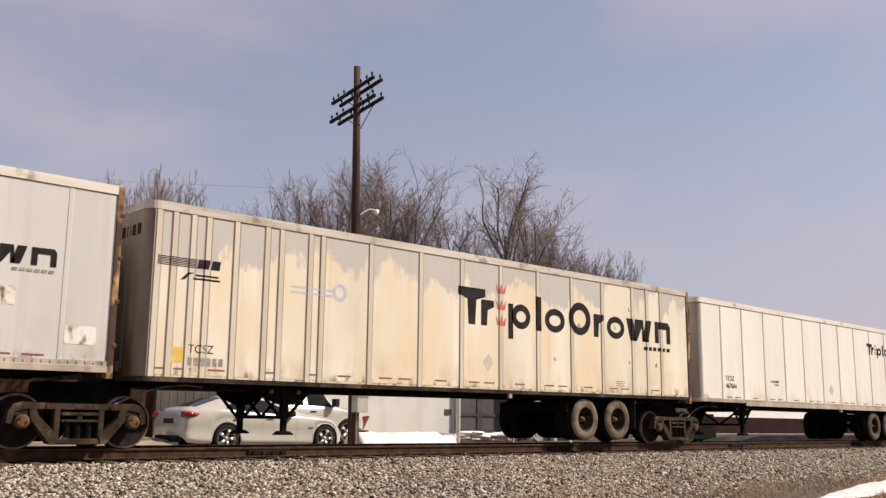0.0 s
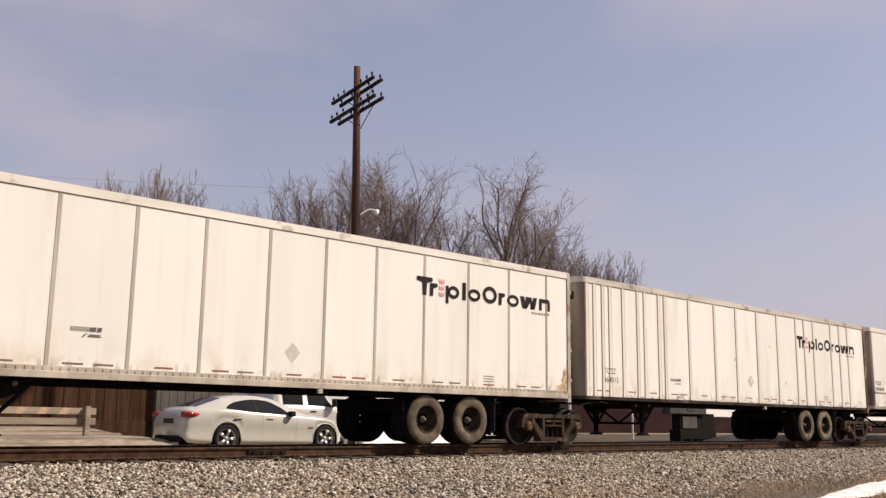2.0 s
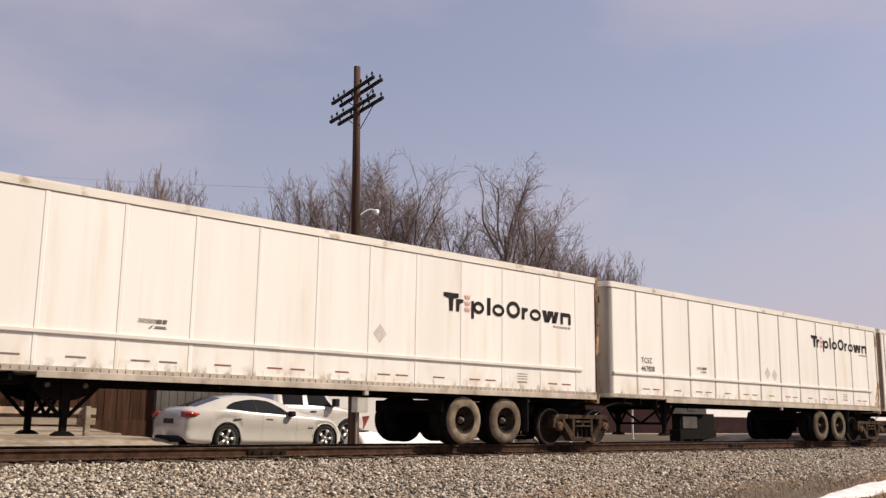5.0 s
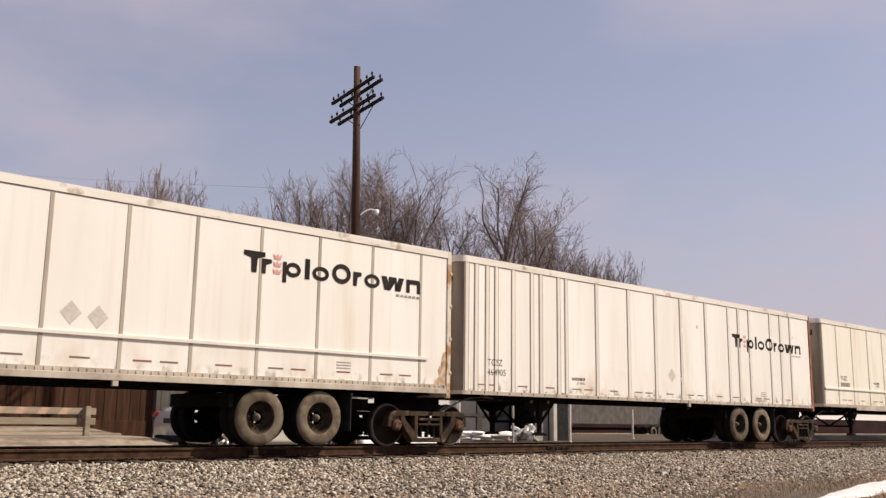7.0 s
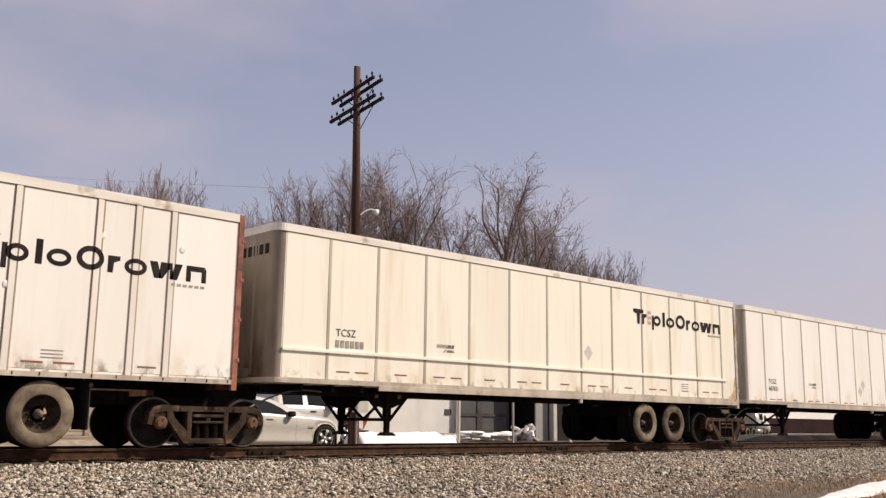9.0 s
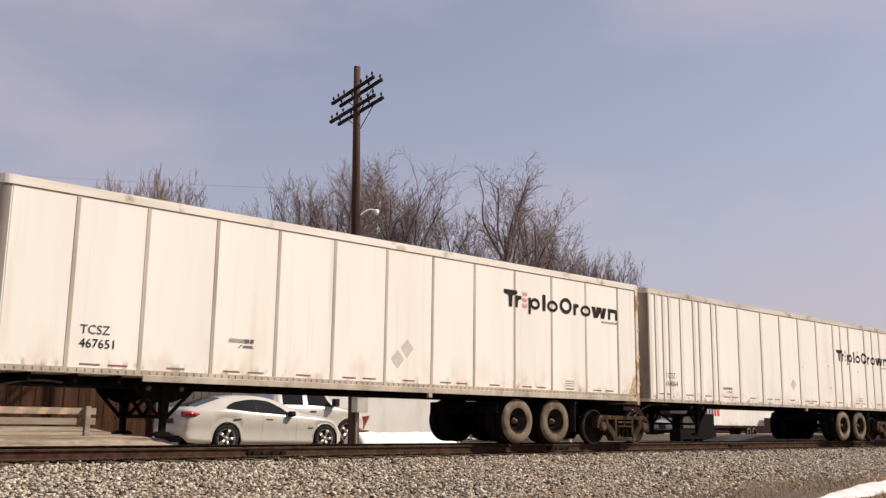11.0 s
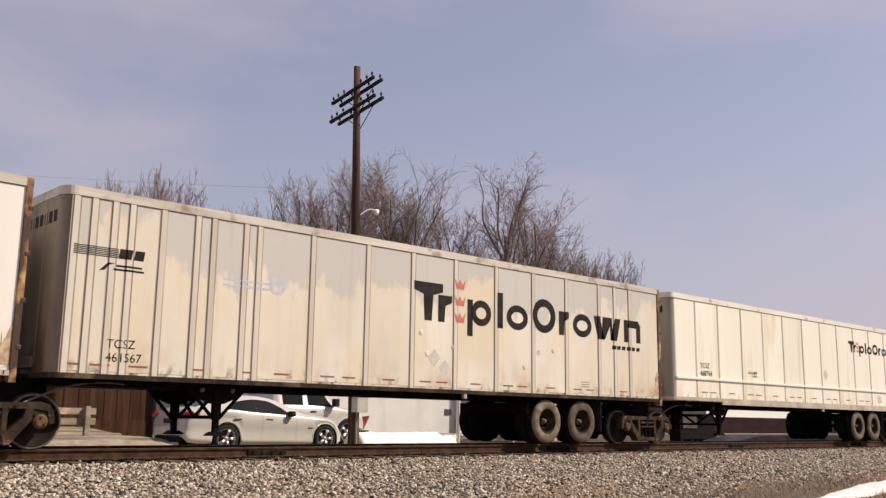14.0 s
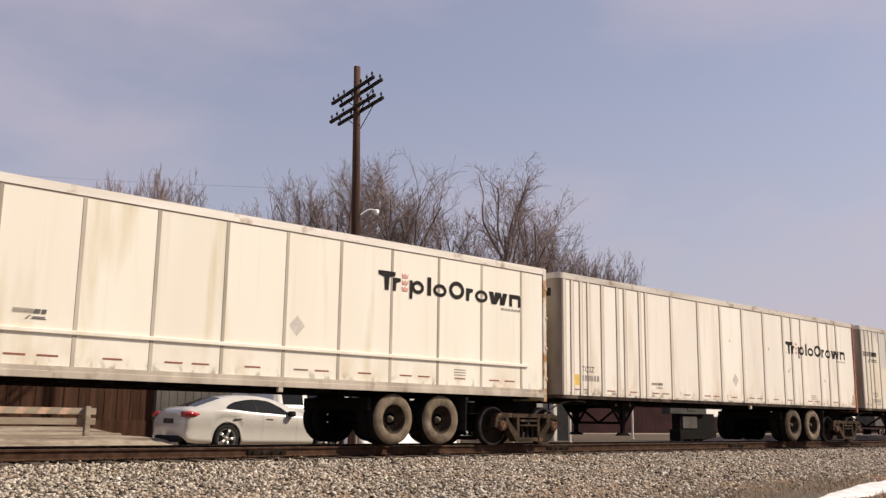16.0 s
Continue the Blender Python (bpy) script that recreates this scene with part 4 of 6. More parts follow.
        shared("yellow_patch", "", patch, YELLOW, T, pose(-15.29, -HALF + 0.005, 1.53))
    def notice(bm):
        box(bm, -0.17, 0.17, -0.0015, 0, 0, 0.022)
    for i in range(3):
        shared("notice_bar", "", notice, INK_FADED, T, pose(-3.15 if style == "R" else -2.74, -HALF + 0.005, 1.36 + 0.055 * i + (0.1 if style == "L" else 0)))
    # rust that has crept up from the rear sill, and riveted repair patches
    def rust_run(bm):
        rng = random.Random(k)
        edge = [(0.0, -0.03), (0.0, rng.uniform(0.5, 0.8))]
        for i in range(9):
            f = (i + 1) / 9
            edge.append((-0.05 - 0.30 * f * rng.uniform(0.7, 1.3), (0.62 * (1 - f) ** 1.5 + 0.05) * rng.uniform(0.6, 1.3)))
        edge.append((-0.42, -0.03))
        bm.faces.new([bm.verts.new((x, 0, z)) for x, z in edge[::-1]])
    if k in (2, 5, 7, 8, 9, 10, 12):
        shared("rust_run", k, rust_run, RUST_STAIN, T, pose(-0.078, -HALF + 0.0035, FLOOR_Z + 0.16), "brown rust creeping up the side")
    if k == 0:
        def patch_plate(bm):
            box(bm, -0.25, 0.25, -0.003, 0, -0.14, 0.14, 0.001)
        for u, z in ((0.52, 1.63), (1.78, 2.16)):
            shared("repair_patch", "", patch_plate, PAINT["clean"], T, pose(-u, -HALF + 0.005, z), "newer white repair patch")
    # small dents and patches on ribbed sides
    if style == "R":
        rng = random.Random(100 + k)
        for _ in range(7):
            def blister(bm):
                bmesh.ops.create_icosphere(bm, subdivisions=2, radius=0.05, matrix=Matrix.Diagonal((1, 0.14, 1.2, 1)))
            shared("side_dent", "", blister, pm, T, pose(-rng.uniform(1.0, 9.0), -HALF + 0.002, rng.uniform(1.6, 3.4)), "", True)
    # the nose: heater-less front wall with a worn mark
    def nose_bars(bm):
        for i in range(7):
            box(bm, -0.0015, 0.0, -1.06 + i * 0.20, -0.92 + i * 0.20, 0, 0.19)
    tagged(shared("nose_mark", "", nose_bars, INK, T, pose(-length - 0.006, 0, 3.52)), kind="stuff")
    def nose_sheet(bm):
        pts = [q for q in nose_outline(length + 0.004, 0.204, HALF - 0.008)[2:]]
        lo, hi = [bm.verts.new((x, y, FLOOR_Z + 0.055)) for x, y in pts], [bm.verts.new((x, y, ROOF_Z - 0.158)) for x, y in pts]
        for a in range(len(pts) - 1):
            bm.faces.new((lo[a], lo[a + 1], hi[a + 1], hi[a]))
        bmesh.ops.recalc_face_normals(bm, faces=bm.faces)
    shared("nose_wall", key, nose_sheet, nose_mat, T, None, "grimy front wall with its shade painted in", True)
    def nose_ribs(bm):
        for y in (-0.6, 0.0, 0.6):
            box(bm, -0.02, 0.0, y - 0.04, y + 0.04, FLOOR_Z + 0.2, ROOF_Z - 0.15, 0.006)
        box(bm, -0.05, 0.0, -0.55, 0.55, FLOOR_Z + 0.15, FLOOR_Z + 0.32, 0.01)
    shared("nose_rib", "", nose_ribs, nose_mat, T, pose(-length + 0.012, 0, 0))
    # running gear
    shared("underframe", key, lambda bm: build_beams(bm, length), BLACK, T)
    def member(bm):
        box(bm, -0.03, 0.03, -1.24, 1.24, FLOOR_Z - 0.075, FLOOR_Z + 0.06, 0.004)
    for i in range(22):
        shared("cross_member", "", member, BLACK, T, pose(-0.5 - i * 0.70, 0, 0))
    shared("slider_frame", "", build_slider, BLACK, T)
    for u in (4.48, 3.20):
        def axle(bm):
            rod(bm, (0, -1.1, 0), (0, 1.1, 0), 0.065, n=12)
            lathe(bm, [(0.0, -0.72), (0.2, -0.72), (0.2, -0.5), (0.0, -0.5)], 16)
            lathe(bm, [(0.0, 0.5), (0.2, 0.5), (0.2, 0.72), (0.0, 0.72)], 16)
        shared("axle", "", axle, BLACK, T, pose(-u, 0, 0.535))
        for s in (-1, 1):
            wheel = shared("wheel", "", build_rim, RIM, T, pose(-u, s * 1.10, 0.535, 0, 0, 0 if s < 0 else 180, ), "dual road wheel with dusty tyres", True)
            shared("tyre", "outer", build_tyre, TYRE, wheel, None, "", True)
            shared("tread", "outer", build_tread, TREAD, wheel, None, "", True)
            shared("hub", "", build_hub, HUB, wheel, None, "", True)
            # inner tyre coloured black for the shade behind the outer one
            shared("tyre", "inner", build_tyre, TREAD, wheel, pose(0, 0.33, 0), "", True)
            shared("tread", "outer", build_tread, TREAD, wheel, pose(0, 0.33, 0), "", True)
    gear = shared("landing_gear", "", build_cross_brace, BLACK, T, pose(-12.79, 0, 0), "black steel landing gear")
    for s in (-1, 1):
        shared("leg", "", build_leg, BLACK, gear, pose(0, s * 0.77, 0))
        shared("gusset", "", build_gusset, BLACK, gear, pose(0, s * 0.77, 0))
    # pale discs stand in for bright round holes in the gussets; no lamps
    def lamp(bm):
        lathe(bm, [(0.0, -0.02), (0.045, -0.02), (0.045, 0.0)], 14)
    for x in (-0.30, 0.30):
        shared("gusset_disc", "", lamp, HUB, gear, pose(x, -0.785, 0.985))
    shared("tongue", key, lambda bm: build_tongue(bm, length), BLACK, T)
    def hose(bm):
        pts = []
        for i in range(13):
            f = i / 12
            pts.append((-length - 0.25 + 1.55 * f, -1.05 + 0.1 * math.sin(3 * f), 0.70 + 0.34 * math.sin(math.pi * f * 0.62)))
        tube(bm, pts, 0.017)
    shared("air_hose", key, hose, HOSE, T, None, "", True)
    def tank(bm):
        rod(bm, (-0.45, 0, 0), (0.45, 0, 0), 0.14, n=16)
        for s in (-1, 1):
            bmesh.ops.create_uvsphere(bm, u_segments=16, v_segments=8, radius=0.14, matrix=Matrix.Translation((s * 0.45, 0, 0)) @ Matrix.Diagonal((0.5, 1, 1, 1)))
    shared("air_tank", "", tank, BLACK, T, pose(-2.2, 0.0, 0.80), "", True)
    def flap(bm):
        box(bm, -0.012, 0.012, -0.30, 0.30, 0.30, 0.98, 0.006)
        box(bm, -0.03, 0.03, -0.32, 0.32, 0.95, 1.02, 0.006)
    for s in (-1, 1):
        shared("mud_flap", "", flap, RUBBER, T, pose(-2.50, s * 0.95, 0), "black rubber mud flap")
    def clamp(bm):
        box(bm, -0.05, 0.05, -0.04, 0.03, -0.07, 0.08, 0.01)
    shared("tie_down", "", clamp, SEAM, T, pose(-7.2, -HALF + 0.03, FLOOR_Z - 0.05))
    return T


def build_side_frame(bm):
    """Cast truck side: slim top chord, pedestals over the bearings, open windows, tension arms and a bolster opening."""
    d0, d1 = -0.09, 0.09
    prism(bm, [(-1.06, 0.58), (-1.00, 0.67), (-0.86, 0.715), (-0.45, 0.70), (0.45, 0.70), (0.86, 0.715), (1.00, 0.67), (1.06, 0.58), (0.98, 0.57),
               (0.80, 0.605), (0.40, 0.61), (-0.40, 0.61), (-0.80, 0.605), (-0.98, 0.57)], d0, d1)
    for s in (-1, 1):
        outer = [(s * 1.06, 0.60), (s * 1.09, 0.40), (s * 1.01, 0.38), (s * 0.97, 0.58)]
        prism(bm, outer if s < 0 else outer[::-1], d0, d1)
        jaw = [(s * 0.76, 0.62), (s * 0.66, 0.62), (s * 0.60, 0.46), (s * 0.74, 0.40)]
        prism(bm, jaw if s > 0 else jaw[::-1], d0, d1)
        arm = [(s * 0.76, 0.48), (s * 0.62, 0.50), (s * 0.32, 0.215), (s * 0.36, 0.075), (s * 0.44, 0.085)]
        prism(bm, arm if s > 0 else arm[::-1], d0 - 0.03, d1)
        box(bm, s * 0.345 - 0.045, s * 0.345 + 0.045, d0 - 0.012, d1, 0.12, 0.64, 0.015)
        box(bm, s * 0.865 - 0.105, s * 0.865 + 0.105, d0 + 0.02, d1 - 0.01, 0.50, 0.60, 0.02)
        rod(bm, (s * 0.50, d0 - 0.005, 0.655), (s * 0.50, d0 - 0.02, 0.655), 0.025, n=10)
    box(bm, -0.40, 0.40, d0 - 0.012, d1, 0.075, 0.165, 0.02)
    box(bm, -0.29, 0.29, d0 - 0.03, d1 + 0.05, 0.515, 0.565, 0.012)
    box(bm, -0.29, 0.29, d0 - 0.03, d1 + 0.05, 0.415, 0.455, 0.012)
    box(bm, -0.04, 0.04, d0 - 0.02, d1 + 0.05, 0.44, 0.53, 0.01)


def build_spring(bm):
    for k in range(7):
        z = 0.185 + k * 0.035
        bmesh.ops.create_cone(bm, cap_ends=True, segments=12, radius1=0.058, radius2=0.058, depth=0.020, matrix=Matrix.Translation((0, 0, z)))
    rod(bm, (0, 0, 0.18), (0, 0, 0.43), 0.036)


def build_wheelset(bm):
    for s in (-1, 1):
        lathe(bm, [(0.0, s * 0.80), (0.10, s * 0.80), (0.13, s * 0.755), (0.34, s * 0.765), (0.36, s * 0.80), (0.418, s * 0.79), (0.420, s * 0.70), (0.446, s * 0.685),
                   (0.446, s * 0.665), (0.36, s * 0.67), (0.33, s * 0.71), (0.12, s * 0.70), (0.085, s * 0.66), (0.0, s * 0.66)], 36)
    rod(bm, (0, -1.06, 0), (0, 1.06, 0), 0.075, n=14)


def build_cap(bm):
    lathe(bm, [(0.105, 0.05), (0.11, -0.05), (0.075, -0.075), (0.0, -0.08)], 18)
    for k in range(3):
        a = 2 * math.pi * k / 3
        rod(bm, (0.062 * math.cos(a), -0.06, 0.062 * math.sin(a)), (0.062 * math.cos(a), -0.095, 0.062 * math.sin(a)), 0.02, n=6)


def make_bogie(k):
    B = thing("rail_bogie", "dark brown cast-steel rail bogie beneath the trailers", "bogie", "bogies of the train", pose(REAR[k] - 0.35, TRACK_Y, 0))
    for s in (-1, 1):
        f = shared("side_frame", "", build_side_frame, SIDE_CAST, B, pose(0, s * 0.99, 0, 0, 0, 0 if s < 0 else 180))
        for x in (-0.17, 0.0, 0.17):
            shared("spring", "", build_spring, DARK_RUST, f, pose(x, -0.02, 0))
    def bolster(bm):
        box(bm, -0.22, 0.22, -0.88, 0.88, 0.44, 0.66, 0.02)
        box(bm, -0.85, 0.85, -0.55, 0.55, 0.70, 0.86, 0.02)
        box(bm, -0.32, 0.95, -0.36, 0.36, 0.84, 1.06, 0.02)
    shared("bolster", "", bolster, BLACK, B)
    def beam(bm):
        box(bm, -0.05, 0.05, -0.72, 0.72, 0.28, 0.40, 0.01)
        for s in (-1, 1):
            prism(bm, [(-0.07, 0.22), (0.06, 0.20), (0.05, 0.52), (-0.05, 0.54)], s * 0.74 - 0.05, s * 0.74 + 0.05)
    for x in (-0.38, 0.38):
        shared("brake_beam", "", beam, BLACK, B, pose(x, 0, 0))
    sets = []
    for x in (-0.865, 0.865):
        w = shared("wheelset", "", build_wheelset, WHEEL_STEEL, B, pose(x, 0, 0.42), "steel wheelset, bright at the rims", True)
        # pale ring paints the highlight along the worn rim
        def edge(bm):
            lathe(bm, [(0.392, -0.806), (0.412, -0.806), (0.4225, -0.79), (0.4225, -0.74)], 40)
        for s in (-1, 1):
            shared("tread_edge", "", edge, WORN_STEEL, w, pose(0, 0, 0, 0, 0, 0 if s < 0 else 180), "worn edge of the tread, paled for its highlight", True)
        for s in (-1, 1):
            shared("bearing_cap", "", build_cap, BEARING, w, pose(0, s * 1.06, 0, 0, 0, 0 if s < 0 else 180))
        sets.append((x, w))
    return B, sets


TRAILERS = [
    make_trailer(0, "S", "dull", "orange", None),
    make_trailer(1, "R", "dirty", "orange", None, big=True, yellow=True, ghosts=((7.9, 1.75),)),
    make_trailer(2, "S", "clean", "grey", "467066", ghosts=((7.85, 1.70),)),
    make_trailer(3, "R", "clean", "orange", "464315", ghosts=((8.0, 1.8),)),
    make_trailer(4, "L", "clean", "orange", None, extra=0.42, ghosts=((6.9, 2.2),)),
    make_trailer(5, "L", "clean", "pale", "467008", ghosts=((7.99, 2.08), (7.56, 2.04))),
    make_trailer(6, "R", "clean", "red", "464905", ghosts=((8.0, 1.8),)),
    make_trailer(7, "L", "cream", "grey", None, ghosts=((6.9, 2.2),)),
    make_trailer(8, "S", "clean", "pale", "467651", ghosts=((8.1, 1.72), (7.85, 1.95))),
    make_trailer(9, "R", "clean", "orange", "464864", ghosts=((8.0, 1.8),)),
    make_trailer(10, "R", "faded", "orange", "461567", big=True, ghosts=((8.1, 1.8), (7.8, 1.6))),
    make_trailer(11, "L", "cream", "pale", "468754", ghosts=((6.9, 2.2),)),
    make_trailer(12, "R", "warm", "red", None, yellow=True, ghosts=((8.0, 1.8),)),
    make_trailer(13, "R", "faded", "orange", None, big=True),
]
BOGIES = [make_bogie(k) for k in range(len(REAR))]


# ---- telegraph pole ----
def make_pole():
    P = thing("utility_pole", "tall dark wooden utility pole with doubled crossarms", "utility pole")
    foot, top = Vector((16.87, 22.0, LOT_Z - 0.4)), Vector((16.57, 22.0, 11.22))
    bm = bmesh.new()
    tube_pts = [foot.lerp(top, f) for f in (0, 0.25, 0.5, 0.75, 1.0)]
    rings = []
    for i, p in enumerate(tube_pts):
        r = 0.17 - 0.017 * i
        rings.append([bm.verts.new(p + Vector((r * math.cos(2 * math.pi * q / 16), r * math.sin(2 * math.pi * q / 16), 0))) for q in range(16)])
    for a, b in zip(rings, rings[1:]):
        for q in range(16):
            bm.faces.new((a[q], a[(q + 1) % 16], b[(q + 1) % 16], b[q]))
    bm.faces.new(rings[-1])
    part("shaft", bm, POLE_WOOD, P, "", None, True)
    for z, ya, yb in ((10.42, 23.07, 20.96), (9.84, 23.15, 20.90)):
        x = 16.57 + (11.22 - z) * 0.026
        for dx in (-0.16, 0.15):
            bm = bmesh.new()
            m = Matrix.Translation((x + dx, (ya + yb) / 2, z)) @ Matrix.Rotation(math.atan2(-0.34, ya - yb), 4, "X")
            box(bm, -0.04, 0.04, -(ya - yb) / 2, (ya - yb) / 2, -0.045, 0.045, 0.006, m)
            arm = part("crossarm", bm, ARM_WOOD, P)
            for f in (-0.46, -0.34, -0.2, 0.2, 0.34, 0.46):
                if (dx > 0 and abs(f) == 0.34):
                    continue
                bm = bmesh.new()
                rod(bm, m @ Vector((0, f * (ya - yb), 0.05)), m @ Vector((0, f * (ya - yb), 0.13)), 0.012, n=6)
                q = m @ Vector((0, f * (ya - yb), 0.11))
                rod(bm, q, q + Vector((0, 0, 0.06)), 0.032, 0.036, n=10)
                rod(bm, q + Vector((0, 0, 0.06)), q + Vector((0, 0, 0.10)), 0.022, 0.016, n=10)
                part("insulator", bm, ARM_WOOD, arm)
        for s in (-1, 1):
            bm = bmesh.new()
            rod(bm, (x + 0.16, 22.0, z - 0.55), (x + 0.16, 22.0 + s * 0.6, z - 0.06 - s * 0.10), 0.014, n=6)
            part("arm_brace", bm, ARM_WOOD, P)
    bm = bmesh.new()
    box(bm, 16.62, 17.02, 21.55, 21.83, 0.72, 1.18, 0.02)
    box(bm, 16.60, 17.04, 21.53, 21.80, 1.16, 1.20, 0.01)
    part("meter_box", bm, POST_LIGHT, P, "grey steel meter box")
    bm = bmesh.new()
    rod(bm, (16.78, 21.78, -0.28), (16.78, 21.78, 0.75), 0.03)
    part("conduit", bm, MID_GREY, P)
    bm = bmesh.new()
    pts = [(16.75 + 0.40 * f, 21.85 - 0.18 * f, 6.55 + 0.20 * math.sin(math.pi * 0.66 * f)) for f in [i / 8 for i in range(9)]]
    tube(bm, pts, 0.022)
    lamp_arm = part("lamp_arm", bm, LAMP_WHITE, P, "curved white lamp bracket", None, True)
    bm = bmesh.new()
    bmesh.ops.create_uvsphere(bm, u_segments=16, v_segments=10, radius=0.09, matrix=Matrix.Translation((17.20, 21.65, 6.71)) @ Matrix.Diagonal((1.1, 0.9, 0.6, 1)))
    rod(bm, (17.20, 21.65, 6.60), (17.20, 21.65, 6.70), 0.05, 0.08, n=14)
    part("lamp_head", bm, LAMP_WHITE, lamp_arm, "", None, True)
    return P


make_pole()


def make_cable(a, b, sag, r, label):
    bm = bmesh.new()
    a, b = Vector(a), Vector(b)
    tube(bm, [a.lerp(b, i / 24) - Vector((0, 0, sag * 4 * (i / 24) * (1 - i / 24))) for i in range(25)], r, 5)
    tagged(new("overhead_cable", mesh_of("overhead_cable", bm, WIRE, True)), label, "cable")


make_cable((16.3, 62.0, 15.45), (16.66, 22.08, 7.32), 0.10, 0.005, "thin dark overhead power cable")


# ---- bare trees ----
def grow(rng, segs, p, d, length, r, level, gnarl=1.0):
    """One limb and all that it bears: a list of tapered pieces. The limbs fan out from a low fork and divide again and again."""
    n = (8, 7, 5, 4, 3)[level]
    step = length / n
    for i in range(n):
        bend = Vector((rng.gauss(0, 1), rng.gauss(0, 1), rng.gauss(0, 0.6))) * (0.03, 0.10, 0.13, 0.14, 0.16)[level] * (gnarl if level else 1)
        d = (d + bend + Vector((0, 0, (0.10, 0.05, 0.045, 0.03, 0.01)[level]))).normalized()
        q = p + d * step * rng.uniform(0.85, 1.15)
        r2 = r * (1 - (0.4, 0.62, 0.65, 0.6, 0.6)[level] / n)
        segs.append((p, q, r, r2, level))
        if level < 4 and i >= (3, 1, 1, 0)[level]:
            for _ in range((2, 1, 1, 1)[level] + (1 if rng.random() < (0.5, 0.5, 0.4, 0.25)[level] else 0)):
                side = Vector((rng.gauss(0, 1), rng.gauss(0, 1), rng.gauss(0.1, 0.3)))
                side = (side - d * side.dot(d)).normalized()
                a = rng.uniform(0.25, 0.80) if level == 0 else rng.uniform(0.35, 0.85)
                nd = (d * math.cos(a) + side * math.sin(a)).normalized()
                grow(rng, segs, p.lerp(q, rng.uniform(0.2, 1.0)), nd, length * rng.uniform(0.75, 1.1) * (0.78 - 0.05 * i if level == 0 else (0, 0.42, 0.50, 0.55)[level]),
                     r2 * rng.uniform(0.46, 0.64), level + 1, gnarl)
        p, r = q, r2


def make_tree(x, y, height, half_width, seed, gnarl=1.0, label="bare winter tree with fine grey-brown twigs"):
    rng = random.Random(seed)
    segs = []
    grow(rng, segs, Vector((0, 0, 0)), Vector((rng.gauss(0, 0.06), 0, 1)).normalized(), height * 0.60, height * 0.011, 0, gnarl)
    tops = sorted(s[1].z for s in segs)[int(len(segs) * 0.9985)]
    k = height / tops
    reach = sorted(abs(q[1].x) for q in segs)[int(len(segs) * 0.95)] * k
    spread = half_width / reach
    T = thing("tree", label, "tree", "bare trees behind the yard", pose(x, y, -0.62))
    for name, keep, mat, sides in (("trunk", lambda l: l < 2, BARK, 6), ("crown", lambda l: l >= 2, TWIG, 3)):
        vs, fs = [], []
        for a, b, r0, r1, lv in segs:
            if not keep(lv) or b.z * k > height * 1.015:
                continue
            a, b = Vector((a.x * k * spread, a.y * k * spread, a.z * k)), Vector((b.x * k * spread, b.y * k * spread, b.z * k))
            q = (b - a).to_track_quat("Z", "Y")
            r0, r1 = max(r0 * k, 0.015), max(r1 * k, 0.011)
            i = len(vs)
            for pnt, r in ((a, r0), (b, r1)):
                for j in range(sides):
                    ang = 2 * math.pi * j / sides
                    vs.append(pnt + q @ Vector((r * math.cos(ang), r * math.sin(ang), 0)))
            for j in range(sides):
                fs.append((i + j, i + (j + 1) % sides, i + sides + (j + 1) % sides, i + sides + j))
        me = bpy.data.meshes.new(name)
        me.from_pydata(vs, [], fs)
        me.materials.append(mat)
        put(name, me, T)
    return T


GROVE = ((57.7, 80.0, 29.6, 4.8, 1.0), (63.2, 83.0, 30.4, 4.8, 1.0), (68.8, 84.0, 31.5, 5.4, 1.0), (71.4, 81.0, 28.8, 4.8, 1.0), (78.6, 83.0, 31.6, 5.4, 1.4), (85.8, 80.0, 34.3, 5.6, 1.9),
         (91.6, 82.0, 31.6, 5.0, 1.6), (98.2, 84.0, 29.4, 3.6, 1.2), (102.4, 82.0, 25.4, 3.4, 1.0), (106.4, 84.0, 25.6, 3.2, 1.0), (109.5, 81.0, 25.6, 3.2, 1.0), (55.2, 83.0, 27.0, 3.4, 1.0),
         (32.3, 81.0, 22.4, 2.4, 1.0), (35.3, 83.0, 22.8, 2.4, 1.0), (37.4, 80.0, 23.2, 2.2, 1.0), (40.2, 84.0, 25.6, 2.2, 1.0), (41.6, 81.0, 22.9, 2.4, 1.0), (44.7, 83.0, 23.2, 2.6, 1.0),
         (47.6, 80.0, 22.2, 2.8, 1.0), (51.4, 82.0, 23.0, 2.8, 1.0))
for i, (x, y, h, w, g) in enumerate(GROVE):
    make_tree(x, y, h, w, 31 + i, g)


# ---- vehicles ----
def build_loft(bm, rows):
    """Skins a car body: rows of (x, sill z, belt z, top z, half width, half width at the top)."""
    rings = []
    for x, zs, zb, zt, w, wt in rows:
        half = [(w * 0.90, zs), (w * 0.985, zs + 0.05), (w * 0.99, zs + (zb - zs) * 0.16), (w * 0.965, zs + (zb - zs) * 0.30), (w * 0.985, zs + (zb - zs) * 0.55), (w, zs + (zb - zs) * 0.72), (w * 0.975, zb - 0.02), (w * 0.955, zb), (wt + (w * 0.955 - wt) * 0.12, zt - 0.07), (wt * 0.93, zt - 0.02), (wt * 0.5, zt), (0, zt + 0.008)]
        pts = [(-a, z) for a, z in half] + [(a, z) for a, z in half[-2::-1]]
        rings.append([bm.verts.new((x, y, z)) for y, z in pts])
    for a, b in zip(rings, rings[1:]):
        for i in range(len(a) - 1):
            bm.faces.new((a[i], b[i], b[i + 1], a[i + 1]))
    bm.faces.new(rings[0][::-1]), bm.faces.new(rings[-1])
    bmesh.ops.recalc_face_normals(bm, faces=bm.faces)


